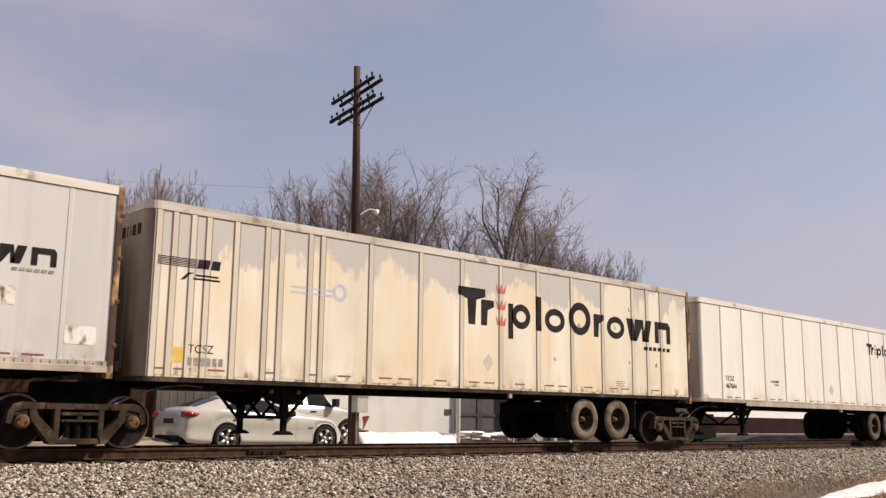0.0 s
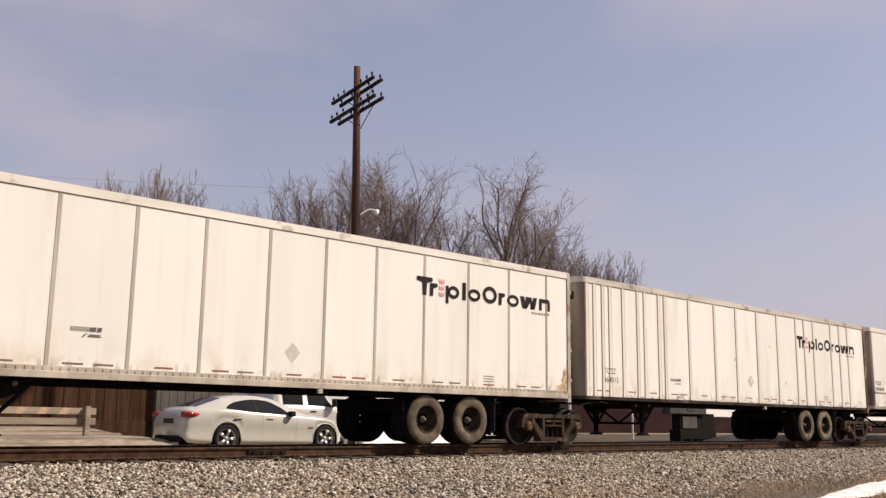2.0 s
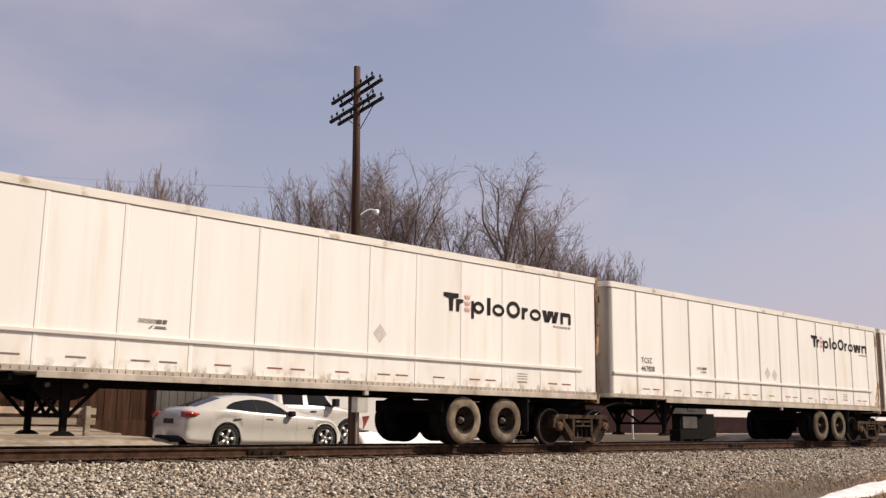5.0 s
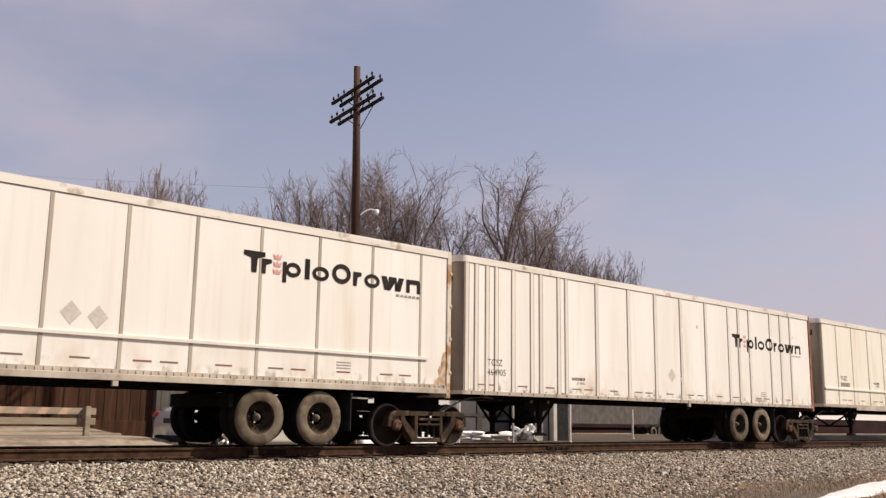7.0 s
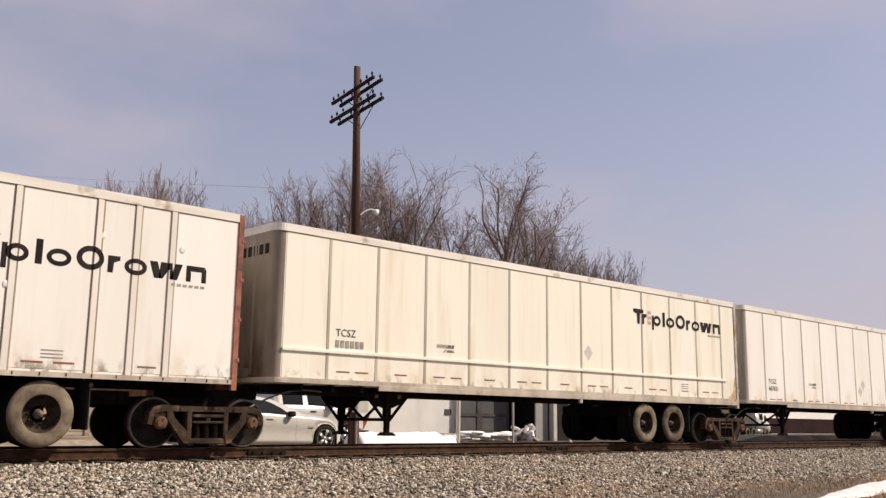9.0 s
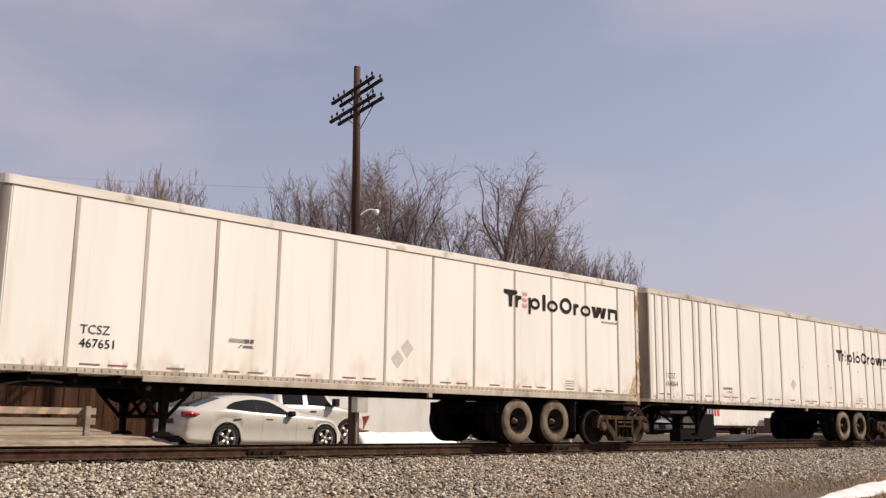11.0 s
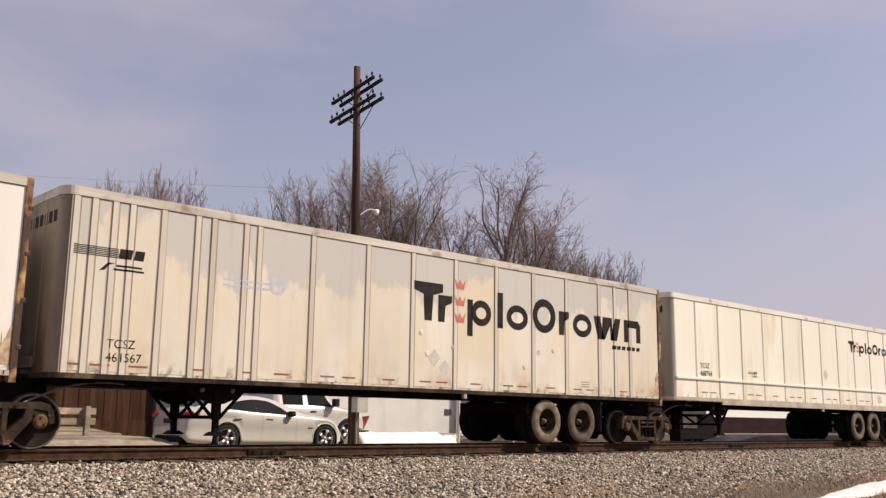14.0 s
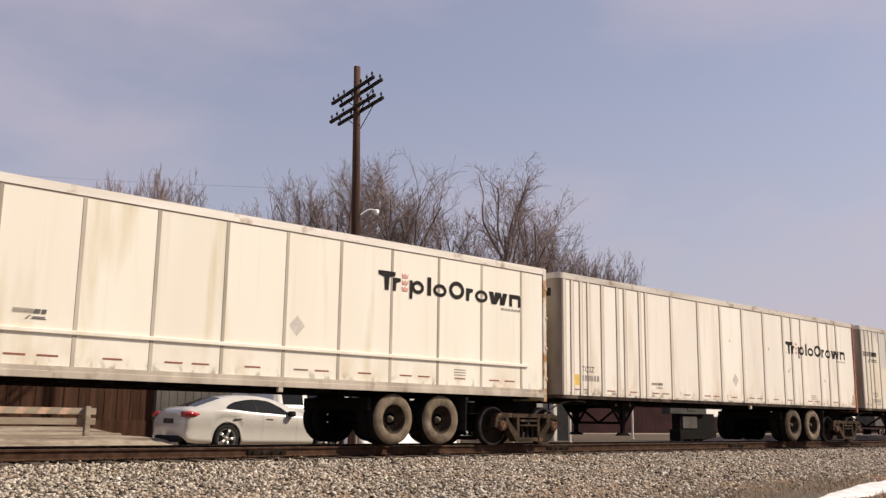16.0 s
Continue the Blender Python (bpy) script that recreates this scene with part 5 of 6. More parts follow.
def arch(x, centres, r, sill):
    z = sill
    for c in centres:
        d = abs(x - c)
        if d < r:
            z = max(z, 0.33 + math.sqrt(r * r - d * d) - 0.02)
    return z


def curve_at(table, x):
    """A smooth curve through the table's points that never overshoots them."""
    xs, zs = [p[0] for p in table], [p[1] for p in table]
    if x <= xs[0] or x >= xs[-1]:
        return zs[0] if x <= xs[0] else zs[-1]
    h = [b - a for a, b in zip(xs, xs[1:])]
    m = [(b - a) / w for a, b, w in zip(zs, zs[1:], h)]
    t = [m[0]] + [2 * a * b / (a + b) if a * b > 0 else 0.0 for a, b in zip(m, m[1:])] + [m[-1]]
    i = max(j for j in range(len(h)) if xs[j] <= x)
    f = (x - xs[i]) / h[i]
    return (zs[i] * (1 + 2 * f) * (1 - f) ** 2 + h[i] * t[i] * f * (1 - f) ** 2 + zs[i + 1] * f * f * (3 - 2 * f) + h[i] * t[i + 1] * f * f * (f - 1))


def body_rows(length, centres, r, sill, belt, top, width, roof, step=0.06):
    n = int(length / step)
    rows = []
    for i in range(n + 1):
        x = length * i / n
        zt, zb, w = curve_at(top, x), curve_at(belt, x), curve_at(width, x)
        rows.append((x, arch(x, centres, r, curve_at(sill, x)), min(zb, zt - 0.06), zt, w, min(curve_at(roof, x), w * 0.955)))
    return rows


def side_glass(bm, rows, x0, x1, low, high, s, out=0.012):
    """A pane that follows the side between two stations, from low to high as parts of the height above the belt."""
    picked = [r for r in rows if x0 <= r[0] <= x1]
    lo, hi = [], []
    for x, zs, zb, zt, w, wt in picked:
        def at(f):
            a, b = (w * 0.955, zb), (wt + (w * 0.955 - wt) * 0.12, zt - 0.07)
            return (x, s * (a[0] + (b[0] - a[0]) * f + out), a[1] + (b[1] - a[1]) * f)
        g0, g1 = low(x), high(x)
        lo.append(bm.verts.new(at(g0))), hi.append(bm.verts.new(at(max(g1, g0 + 0.01))))
    for i in range(len(lo) - 1):
        bm.faces.new((lo[i], lo[i + 1], hi[i + 1], hi[i]))


def side_glass_between(bm, rows, x0, x1, low, high, s, out=0.010):
    """The same, between two heights."""
    def part_of(table):
        def f(x):
            r = min(rows, key=lambda q: abs(q[0] - x))
            return (curve_at(table, x) - r[2]) / max(0.02, r[3] - 0.07 - r[2])
        return f
    side_glass(bm, rows, x0, x1, part_of(low), part_of(high), s, out)


def top_glass(bm, rows, x0, x1, inset, lift=0.012):
    picked = [r for r in rows if x0 <= r[0] <= x1]
    prev = None
    for x, zs, zb, zt, w, wt in picked:
        cur = [bm.verts.new((x, y, z + lift)) for y, z in ((-wt * inset, zt - 0.035), (-wt * 0.5, zt), (0, zt + 0.008), (wt * 0.5, zt), (wt * inset, zt - 0.035))]
        if prev:
            for i in range(4):
                bm.faces.new((prev[i], cur[i], cur[i + 1], prev[i + 1]))
        prev = cur


def build_car_tyre(bm):
    lathe(bm, [(0.235, -0.10), (0.27, -0.112), (0.31, -0.105), (0.33, -0.08), (0.335, 0.0), (0.33, 0.08), (0.31, 0.105), (0.235, 0.10)], 36)


def build_alloy(bm):
    lathe(bm, [(0.24, -0.10), (0.228, -0.104), (0.215, -0.08), (0.21, 0.06)], 36)
    for k in range(5):
        for o in (-0.13, 0.13):
            a = 2 * math.pi * k / 5 + o
            rod(bm, (0.05 * math.cos(a), -0.085, 0.05 * math.sin(a)), (0.225 * math.cos(a - o * 0.25), -0.092, 0.225 * math.sin(a - o * 0.25)), 0.026, 0.020, n=6)
    lathe(bm, [(0.07, -0.075), (0.06, -0.10), (0.0, -0.104)], 18)


def build_disc(bm):
    lathe(bm, [(0.215, 0.02), (0.0, 0.02)], 24)


def add_wheel(parent, x, y, z, scale=1.0, rim=ALLOY):
    w = shared("wheel", ("car", scale), build_alloy, rim, parent, pose(x, y, z, 0, 0, 0 if y < 0 else 180) @ Matrix.Scale(scale, 4), "", True)
    shared("tyre", "car", build_car_tyre, RUBBER, w, None, "", True)
    shared("brake_disc", "car", build_disc, DARK_WALL, w)


def make_sedan():
    C = thing("sedan", "pearl-white four-door sedan with dark windows parked in the yard", "car", at=pose(10.90, 20.72 + 0.93, LOT_Z - 0.055))
    L, cs = 4.82, (1.10, 4.05)
    top = [(0, 0.88), (0.05, 0.99), (0.16, 1.075), (0.34, 1.115), (0.70, 1.225), (1.1, 1.345), (1.6, 1.418), (2.0, 1.425), (2.4, 1.385), (2.8, 1.27), (3.15, 1.125), (3.42, 1.025), (3.8, 0.97), (4.4, 0.86), (4.68, 0.74), (4.77, 0.62), (4.82, 0.50)]
    belt = [(0, 0.78), (0.2, 0.98), (0.5, 1.035), (1.1, 1.05), (1.9, 0.985), (2.9, 0.93), (3.4, 0.905), (4.2, 0.83), (4.82, 0.42)]
    width = [(0, 0.80), (0.04, 0.85), (0.14, 0.885), (0.5, 0.915), (1.1, 0.935), (4.0, 0.93), (4.4, 0.87), (4.66, 0.75), (4.82, 0.55)]
    roof = [(0, 0.70), (0.34, 0.74), (0.8, 0.655), (1.5, 0.595), (2.2, 0.595), (2.8, 0.65), (3.25, 0.75), (4.3, 0.79), (4.82, 0.42)]
    sill = [(0, 0.38), (0.12, 0.26), (0.6, 0.22), (4.3, 0.19), (4.7, 0.22), (4.82, 0.32)]
    rows = body_rows(L, cs, 0.385, sill, belt, top, width, roof, 0.03)
    bm = bmesh.new()
    build_loft(bm, rows)
    part("body", bm, CAR_WHITE, C, "", None, True)
    low = [(1.0, 1.075), (1.2, 1.062), (1.95, 1.0), (3.0, 0.945)]
    high = [(1.05, 1.08), (1.16, 1.155), (1.42, 1.25), (1.95, 1.315), (2.3, 1.29), (2.62, 1.17), (2.98, 0.95)]
    for sd in (-1, 1):
        bm = bmesh.new()
        side_glass_between(bm, rows, 1.06, 1.93, low, high, sd)
        part("rear_side_window", bm, GLASS, C, "", None, True)
        bm = bmesh.new()
        side_glass_between(bm, rows, 1.96, 2.97, low, high, sd)
        part("front_side_window", bm, GLASS, C, "", None, True)
        bm = bmesh.new()
        side_glass_between(bm, rows, 1.90, 2.00, low, high, sd, 0.014)
        part("door_pillar", bm, RUBBER, C, "black pillar between the doors")
    bm = bmesh.new()
    top_glass(bm, rows, 0.36, 1.10, 0.93)
    part("rear_window", bm, GLASS, C, "", None, True)
    bm = bmesh.new()
    top_glass(bm, rows, 2.42, 3.36, 0.86)
    part("windscreen", bm, GLASS, C, "", None, True)
    for s in (-1, 1):
        bm = bmesh.new()
        lens = [(-0.015, 0.86), (0.26, 0.865), (0.37, 0.935), (0.12, 1.0), (-0.015, 0.985)]
        prism(bm, lens, s * 0.62 if s > 0 else -0.905, 0.905 if s > 0 else s * 0.62)
        bmesh.ops.bevel(bm, geom=list(bm.edges), offset=0.012, segments=2, affect="EDGES")
        part("tail_lamp", bm, LAMP_RED, C, "red tail lamp", None, True)
        bm = bmesh.new()
        box(bm, 2.86, 3.00, s * 0.97 - 0.10, s * 0.97 + 0.10, 0.90, 1.04, 0.04)
        part("door_mirror", bm, CAR_WHITE if s > 0 else RUBBER, C)
        for x in (1.30, 2.22):
            bm = bmesh.new()
            box(bm, x, x + 0.20, s * 0.940 - 0.012, s * 0.940 + 0.012, 0.83, 0.855, 0.006)
            part("door_handle", bm, CAR_WHITE, C)
        for x in (2.10, 3.12):
            bm = bmesh.new()
            zb = curve_at(belt, x)
            rim = [(s * 0.934 * q + s * 0.002, 0.20 + (zb - 0.20) * f) for f, q in ((0.08, 0.985), (0.16, 0.99), (0.30, 0.965), (0.55, 0.985), (0.72, 1.0), (0.94, 0.978))]
            for (y0, z0), (y1, z1) in zip(rim, rim[1:]):
                bm.faces.new([bm.verts.new(v) for v in ((x, y0, z0), (x + 0.009, y0, z0), (x + 0.009, y1, z1), (x, y1, z1))])
            part("door_gap", bm, MID_GREY, C)
        for x in cs:
            add_wheel(C, x, s * 0.81, 0.345, 1.04)
        bm = bmesh.new()
        for x in cs:
            lathe(bm, [(0.385, s * 0.90 - 0.02), (0.385, s * 0.90 - s * 0.30)], 30, (x, 0, 0.335))
        part("wheel_well", bm, RUBBER, C)
    bm = bmesh.new()
    box(bm, -0.03, 0.12, -0.62, 0.62, 0.26, 0.42, 0.04)
    part("rear_bumper_trim", bm, RUBBER, C)
    bm = bmesh.new()
    box(bm, -0.012, 0.01, -0.26, 0.26, 0.70, 0.82, 0.01)
    part("plate_recess", bm, DARK_WALL, C)
    bm = bmesh.new()
    box(bm, 3.50, 3.66, -0.942, -0.928, 0.62, 0.66, 0.008)
    part("side_vent", bm, MID_GREY, C)


make_sedan()


def build_pickup(C, L=5.36):
    cs = (1.15, 4.65)
    top = [(0, 1.10), (0.06, 1.16), (1.95, 1.17), (2.0, 1.18), (2.04, 1.80), (2.35, 1.90), (3.3, 1.90), (3.65, 1.82), (4.15, 1.30), (4.35, 1.20), (5.1, 1.10), (5.28, 1.0), (5.36, 0.78)]
    belt = [(0, 1.05), (1.95, 1.10), (2.1, 1.16), (4.2, 1.14), (4.6, 1.08), (5.2, 0.98), (5.36, 0.70)]
    width = [(0, 0.92), (0.1, 0.97), (4.9, 0.98), (5.26, 0.90), (5.36, 0.82)]
    roof = [(0, 0.93), (1.9, 0.94), (2.05, 0.72), (3.6, 0.72), (4.2, 0.84), (4.5, 0.90), (5.36, 0.74)]
    rows = body_rows(L, cs, 0.47, [(0, 0.52), (1.9, 0.48), (5.1, 0.46), (5.36, 0.42)], belt, top, width, roof, 0.06)
    bm = bmesh.new()
    build_loft(bm, rows)
    part("body", bm, CAR_WHITE, C, "", None, True)
    front = lambda x: max(0.0, min(1.0, (4.22 - x) / 0.5))
    for a, b, nm in ((2.22, 2.98, "rear_side_window"), (3.12, 4.12, "front_side_window")):
        for sd in (-1, 1):
            bm = bmesh.new()
            side_glass(bm, rows, a, b, lambda x: 0.08, lambda x: 0.08 + 0.80 * front(x), sd)
            part(nm, bm, GLASS, C, "", None, True)
    bm = bmesh.new()
    top_glass(bm, rows, 3.68, 4.22, 0.86)
    part("windscreen", bm, GLASS, C, "", None, True)
    for s in (-1, 1):
        bm = bmesh.new()
        box(bm, 3.95, 4.12, s * 1.10 - 0.10, s * 1.10 + 0.10, 1.18, 1.42, 0.03)
        part("door_mirror", bm, RUBBER, C)
        for x in (2.30, 3.2):
            bm = bmesh.new()
            box(bm, x, x + 0.2, s * 0.985 - 0.012, s * 0.985 + 0.012, 1.0, 1.04, 0.006)
            part("door_handle", bm, RUBBER, C)
        for x in cs:
            add_wheel(C, x, s * 0.82, 0.40, 1.2)
        bm = bmesh.new()
        for x in cs:
            lathe(bm, [(0.46, s * 0.93), (0.46, s * 0.60)], 30, (x, 0, 0.38))
        part("wheel_well", bm, RUBBER, C)
    return C


pickup = build_pickup(thing("pickup_truck", "white crew-cab pickup truck with a red plough mount", "pickup truck", at=pose(13.55, 25.0, LOT_Z)))


def plough(parent):
    bm = bmesh.new()
    box(bm, 5.34, 5.60, -0.50, 0.50, 0.38, 0.56, 0.02)
    for y in (-0.45, 0.45):
        prism(bm, [(5.30, 0.30), (5.50, 0.30), (5.80, 0.80), (5.86, 0.92), (5.66, 0.90), (5.34, 0.66)], y - 0.06, y + 0.06)
    rod(bm, (5.74, -0.50, 0.84), (5.74, 0.50, 0.84), 0.05, n=10)
    part("plough_mount", bm, PLOUGH_RED, parent, "dull red steel plough mount")
    bm = bmesh.new()
    rod(bm, (5.66, -0.66, 0.34), (5.66, 0.66, 0.34), 0.12, n=14)
    part("plough_roller", bm, RUBBER, parent)


plough(pickup)


def make_rig(label, box_end, box_paint, marks):
    """A tractor with its box trailer; it drives along the road behind the yard."""
    C = thing("delivery_truck", label, "truck")
    # faces -x: the nose is at x = 0
    bm = bmesh.new()
    prism(bm, [(0.0, 0.55), (0.0, 1.35), (0.15, 1.52), (1.35, 1.85), (1.62, 2.70), (1.80, 2.86), (3.35, 2.98), (3.45, 2.90), (3.45, 0.62), (0.9, 0.52)], -1.05, 1.05)
    bmesh.ops.bevel(bm, geom=list(bm.edges), offset=0.07, segments=2, affect="EDGES")
    part("cab", bm, CAR_WHITE, C, "", None, True)
    bm = bmesh.new()
    prism(bm, [(1.40, 1.92), (1.64, 2.66), (1.66, 2.66), (1.44, 1.92)], -0.92, 0.92)
    part("windscreen", bm, GLASS, C, "", pose(-0.05, 0, 0.0))
    for s in (-1, 1):
        bm = bmesh.new()
        prism(bm, [(1.62, 1.90), (1.82, 2.55), (2.45, 2.55), (2.45, 1.90)], s * 1.055 - 0.006, s * 1.055 + 0.006)
        part("door_window", bm, GLASS, C)
        bm = bmesh.new()
        rod(bm, (3.30, s * 1.02, 0.9), (3.30, s * 1.02, 3.5), 0.07, n=12)
        part("exhaust_stack", bm, WHEEL_STEEL, C)
        bm = bmesh.new()
        rod(bm, (2.0, s * 0.92, 0.62), (3.2, s * 0.92, 0.62), 0.28, n=18)
        part("fuel_tank", bm, ALLOY, C, "", None, True)
        bm = bmesh.new()
        box(bm, 1.55, 1.70, s * 1.30 - 0.09, s * 1.30 + 0.09, 1.75, 2.35, 0.03)
        part("mirror", bm, RUBBER, C)
    bm = bmesh.new()
    box(bm, -0.06, 0.02, -0.42, 0.42, 0.75, 1.32, 0.02)
    part("grille", bm, DARK_WALL, C)
    bm = bmesh.new()
    box(bm, -0.16, 0.25, -1.14, 1.14, 0.38, 0.68, 0.06)
    part("bumper", bm, WHEEL_STEEL, C)
    bm = bmesh.new()
    for y in (-0.42, 0.42):
        box(bm, 0.6, box_end - 0.5, y - 0.08, y + 0.08, 0.66, 0.90, 0.01)
    part("chassis", bm, BLACK, C)
    bm = bmesh.new()
    box(bm, 4.6, box_end, -1.28, 1.28, 1.21, 4.05, 0.03)
    trailer_box = part("cargo_box", bm, box_paint, C)
    for x, w, mat in marks:
        for s in (-1, 1):
            bm = bmesh.new()
            box(bm, x, x + w, s * 1.284 - 0.004, s * 1.284 + 0.004, 2.22, 3.4)
            part("emblem_block", bm, mat, trailer_box)
    for i in range(11):
        for s in (-1, 1):
            bm = bmesh.new()
            box(bm, 4.7 + 1.3 * i, 4.74 + 1.3 * i, s * 1.282 - 0.006, s * 1.282 + 0.006, 1.26, 3.95)
            part("seam_strip", bm, box_paint, trailer_box)
    for x in (1.15, 3.9, 5.1, box_end - 3.3, box_end - 2.05):
        for s in (-1, 1):
            w = shared("wheel", "rig", build_rim, RIM, C, pose(x, s * 1.0, 0.50, 0, 0, 0 if s < 0 else 180), "", True)
            shared("tyre", "outer", build_tyre, TYRE, w, None, "", True)
            shared("tread", "outer", build_tread, TREAD, w, None, "", True)
            shared("hub", "", build_hub, HUB, w, None, "", True)
    return C


RIG = make_rig("white delivery truck with a long white box trailer on the road", 19.1, PAINT["clean"],
               ((5.2, 0.35, PURPLE), (5.75, 0.45, PURPLE), (6.38, 0.45, PURPLE), (7.0, 0.42, PURPLE), (7.58, 0.42, PURPLE), (8.15, 0.48, ORANGE), (8.76, 0.5, ORANGE)))
RIG_GREY = make_rig("white-cabbed truck with a long dull grey box trailer on the road", 21.2, SHADE_GREY,
                    tuple((17.6 + 0.62 * i, 0.42, INK) for i in range(5)))


# ---- buildings and yard ----
def make_grey_building():
    """Low grey shop with a white base, an open-fronted bay with dull panes, and posts before it."""
    B = thing("workshop_building", "low grey metal workshop with a glazed bay", "building", at=pose(0, 0, LOT_Z))
    bm = bmesh.new()
    box(bm, 20.2, 26.55, 28.0, 36.0, 0.33, 3.6)
    part("wall", bm, GREY_WALL, B, "light grey metal wall")
    bm = bmesh.new()
    box(bm, 20.2, 26.55, 28.0, 36.0, -0.3, 0.33)
    part("wall_base", bm, GREY_WALL, B)
    W = thing("low_wall", "short white painted block wall with a grey cap", "wall", at=pose(17.25, 22.3, LOT_Z))
    bm = bmesh.new()
    box(bm, 3.45, 4.0, -0.01, 0.22, -0.1, 0.37, 0.012)
    end = part("end_block", bm, WHITE_WALL, W)
    bm = bmesh.new()
    box(bm, 3.43, 4.02, -0.016, 0.226, 0.37, 0.40, 0.004)
    part("cap_strip", bm, MID_GREY, end)
    bm = bmesh.new()
    box(bm, 26.0, 26.38, 27.975, 27.998, 1.02, 1.26, 0.01)
    part("wall_vent", bm, DARK_WALL, B, "small dark wall vent")
    bm = bmesh.new()
    box(bm, 26.55, 26.72, 27.88, 28.05, -0.3, 3.4, 0.01)
    part("corner_post", bm, POST_LIGHT, B)
    # near-black back and end walls stand in for the shade inside the bay
    bm = bmesh.new()
    box(bm, 26.72, 33.0, 29.8, 30.0, -0.3, 3.6)
    part("bay_back_wall", bm, DARK_WALL, B)
    bm = bmesh.new()
    box(bm, 20.0, 33.2, 27.6, 36.2, 3.6, 3.85, 0.02)
    part("roof", bm, MID_GREY, B)
    bm = bmesh.new()
    box(bm, 31.66, 33.0, 27.3, 29.79, -0.3, 3.4, 0.01)
    part("bay_end_wall", bm, RUBBER, B)
    bm = bmesh.new()
    rod(bm, (26.60, 27.80, -0.3), (26.60, 27.80, 3.4), 0.045, n=10)
    part("downpipe", bm, RUBBER, B, "dark downpipe")
    # glazing
    for a, b in ((26.80, 28.15), (28.45, 30.0)):
        for z0, z1 in ((0.45, 1.0), (1.12, 1.95), (2.05, 2.9)):
            bm = bmesh.new()
            box(bm, a, b, 28.32, 28.34, z0, z1)
            part("pane", bm, DULL_PANE, B)
    for x0, x1, z0, z1 in ((26.72, 26.80, 0.3, 3.3), (28.15, 28.45, 0.3, 3.3), (30.0, 30.08, 0.3, 3.3), (26.72, 30.08, 1.0, 1.12), (26.72, 30.08, 1.95, 2.05), (26.72, 30.08, 0.3, 0.45)):
        bm = bmesh.new()
        box(bm, x0, x1, 28.28 - 0.002 * (z1 > 2.2), 28.38, z0, z1)
        part("glazing_bar", bm, DARK_WALL, B)
    bm = bmesh.new()
    box(bm, 26.72, 31.6, 28.25, 28.42, -0.3, 0.3)
    part("bay_sill", bm, MID_GREY, B)
    bm = bmesh.new()
    box(bm, 30.6, 31.42, 27.2, 27.27, -0.3, 3.4, 0.01)
    part("door_panel", bm, MID_GREY, B, "dull grey steel door")
    bm = bmesh.new()
    box(bm, 31.43, 31.66, 26.9, 27.15, -0.3, 3.4, 0.015)
    part("pale_column", bm, POST_LIGHT, B, "pale painted column")


make_grey_building()


def make_snow_bank(x0, x1, y, depth, h):
    """Cleared snow heaped in a long low ridge."""
    bm = bmesh.new()
    rows, n, m = [], 70, 12
    for i in range(n + 1):
        x = x0 + (x1 - x0) * i / n
        end = eased(min(i, n - i) / 3) * (1.0 - 0.22 * eased((x - 20.35) / 0.35))
        row = []
        for j in range(m + 1):
            a = math.pi * j / m
            lump = 1 + 0.14 * noise.noise((x * 1.7, a * 1.5, 4.0)) + 0.06 * noise.noise((x * 6.0, a * 4.0, 9.0))
            row.append(bm.verts.new((x, y - depth * math.cos(a) * (0.6 + 0.4 * end) * lump, LOT_Z - 0.05 + (h * end * lump + 0.05) * math.sin(a) ** 0.8)))
        rows.append(row)
    for a, b in zip(rows, rows[1:]):
        for j in range(m):
            bm.faces.new((a[j], b[j], b[j + 1], a[j + 1]))
    bmesh.ops.recalc_face_normals(bm, faces=bm.faces)
    tagged(new("snow_bank", mesh_of("snow_bank", bm, SNOW_BRIGHT, True)), "long low bank of bright heaped snow before the workshop", "snow", kind="stuff")


make_snow_bank(17.05, 21.2, 22.45, 0.5, 0.43)


def make_post(x, y, h, r, mat, label):
    P = thing("steel_post", label, "post", at=pose(x, y, LOT_Z))
    bm = bmesh.new()
    box(bm, -r, r, -r, r, -0.2, h, 0.006)
    part("shaft", bm, mat, P)
    bm = bmesh.new()
    box(bm, -r * 1.8, r * 1.8, -r * 1.8, r * 1.8, -0.01, 0.03, 0.004)
    part("foot_plate", bm, mat, P)


make_post(21.42, 22.36, 2.6, 0.035, POST_LIGHT, "slim pale steel post beside the low wall")
make_post(30.1, 24.9, 2.6, 0.045, POST_LIGHT, "slim pale steel post at the yard's edge")
make_post(26.72, 24.9, 2.6, 0.035, MID_GREY, "slim dull grey steel post before the glazed bay")
make_post(41.4, 30.0, 1.52, 0.04, POST_LIGHT, "thin pale marker post in the lot")


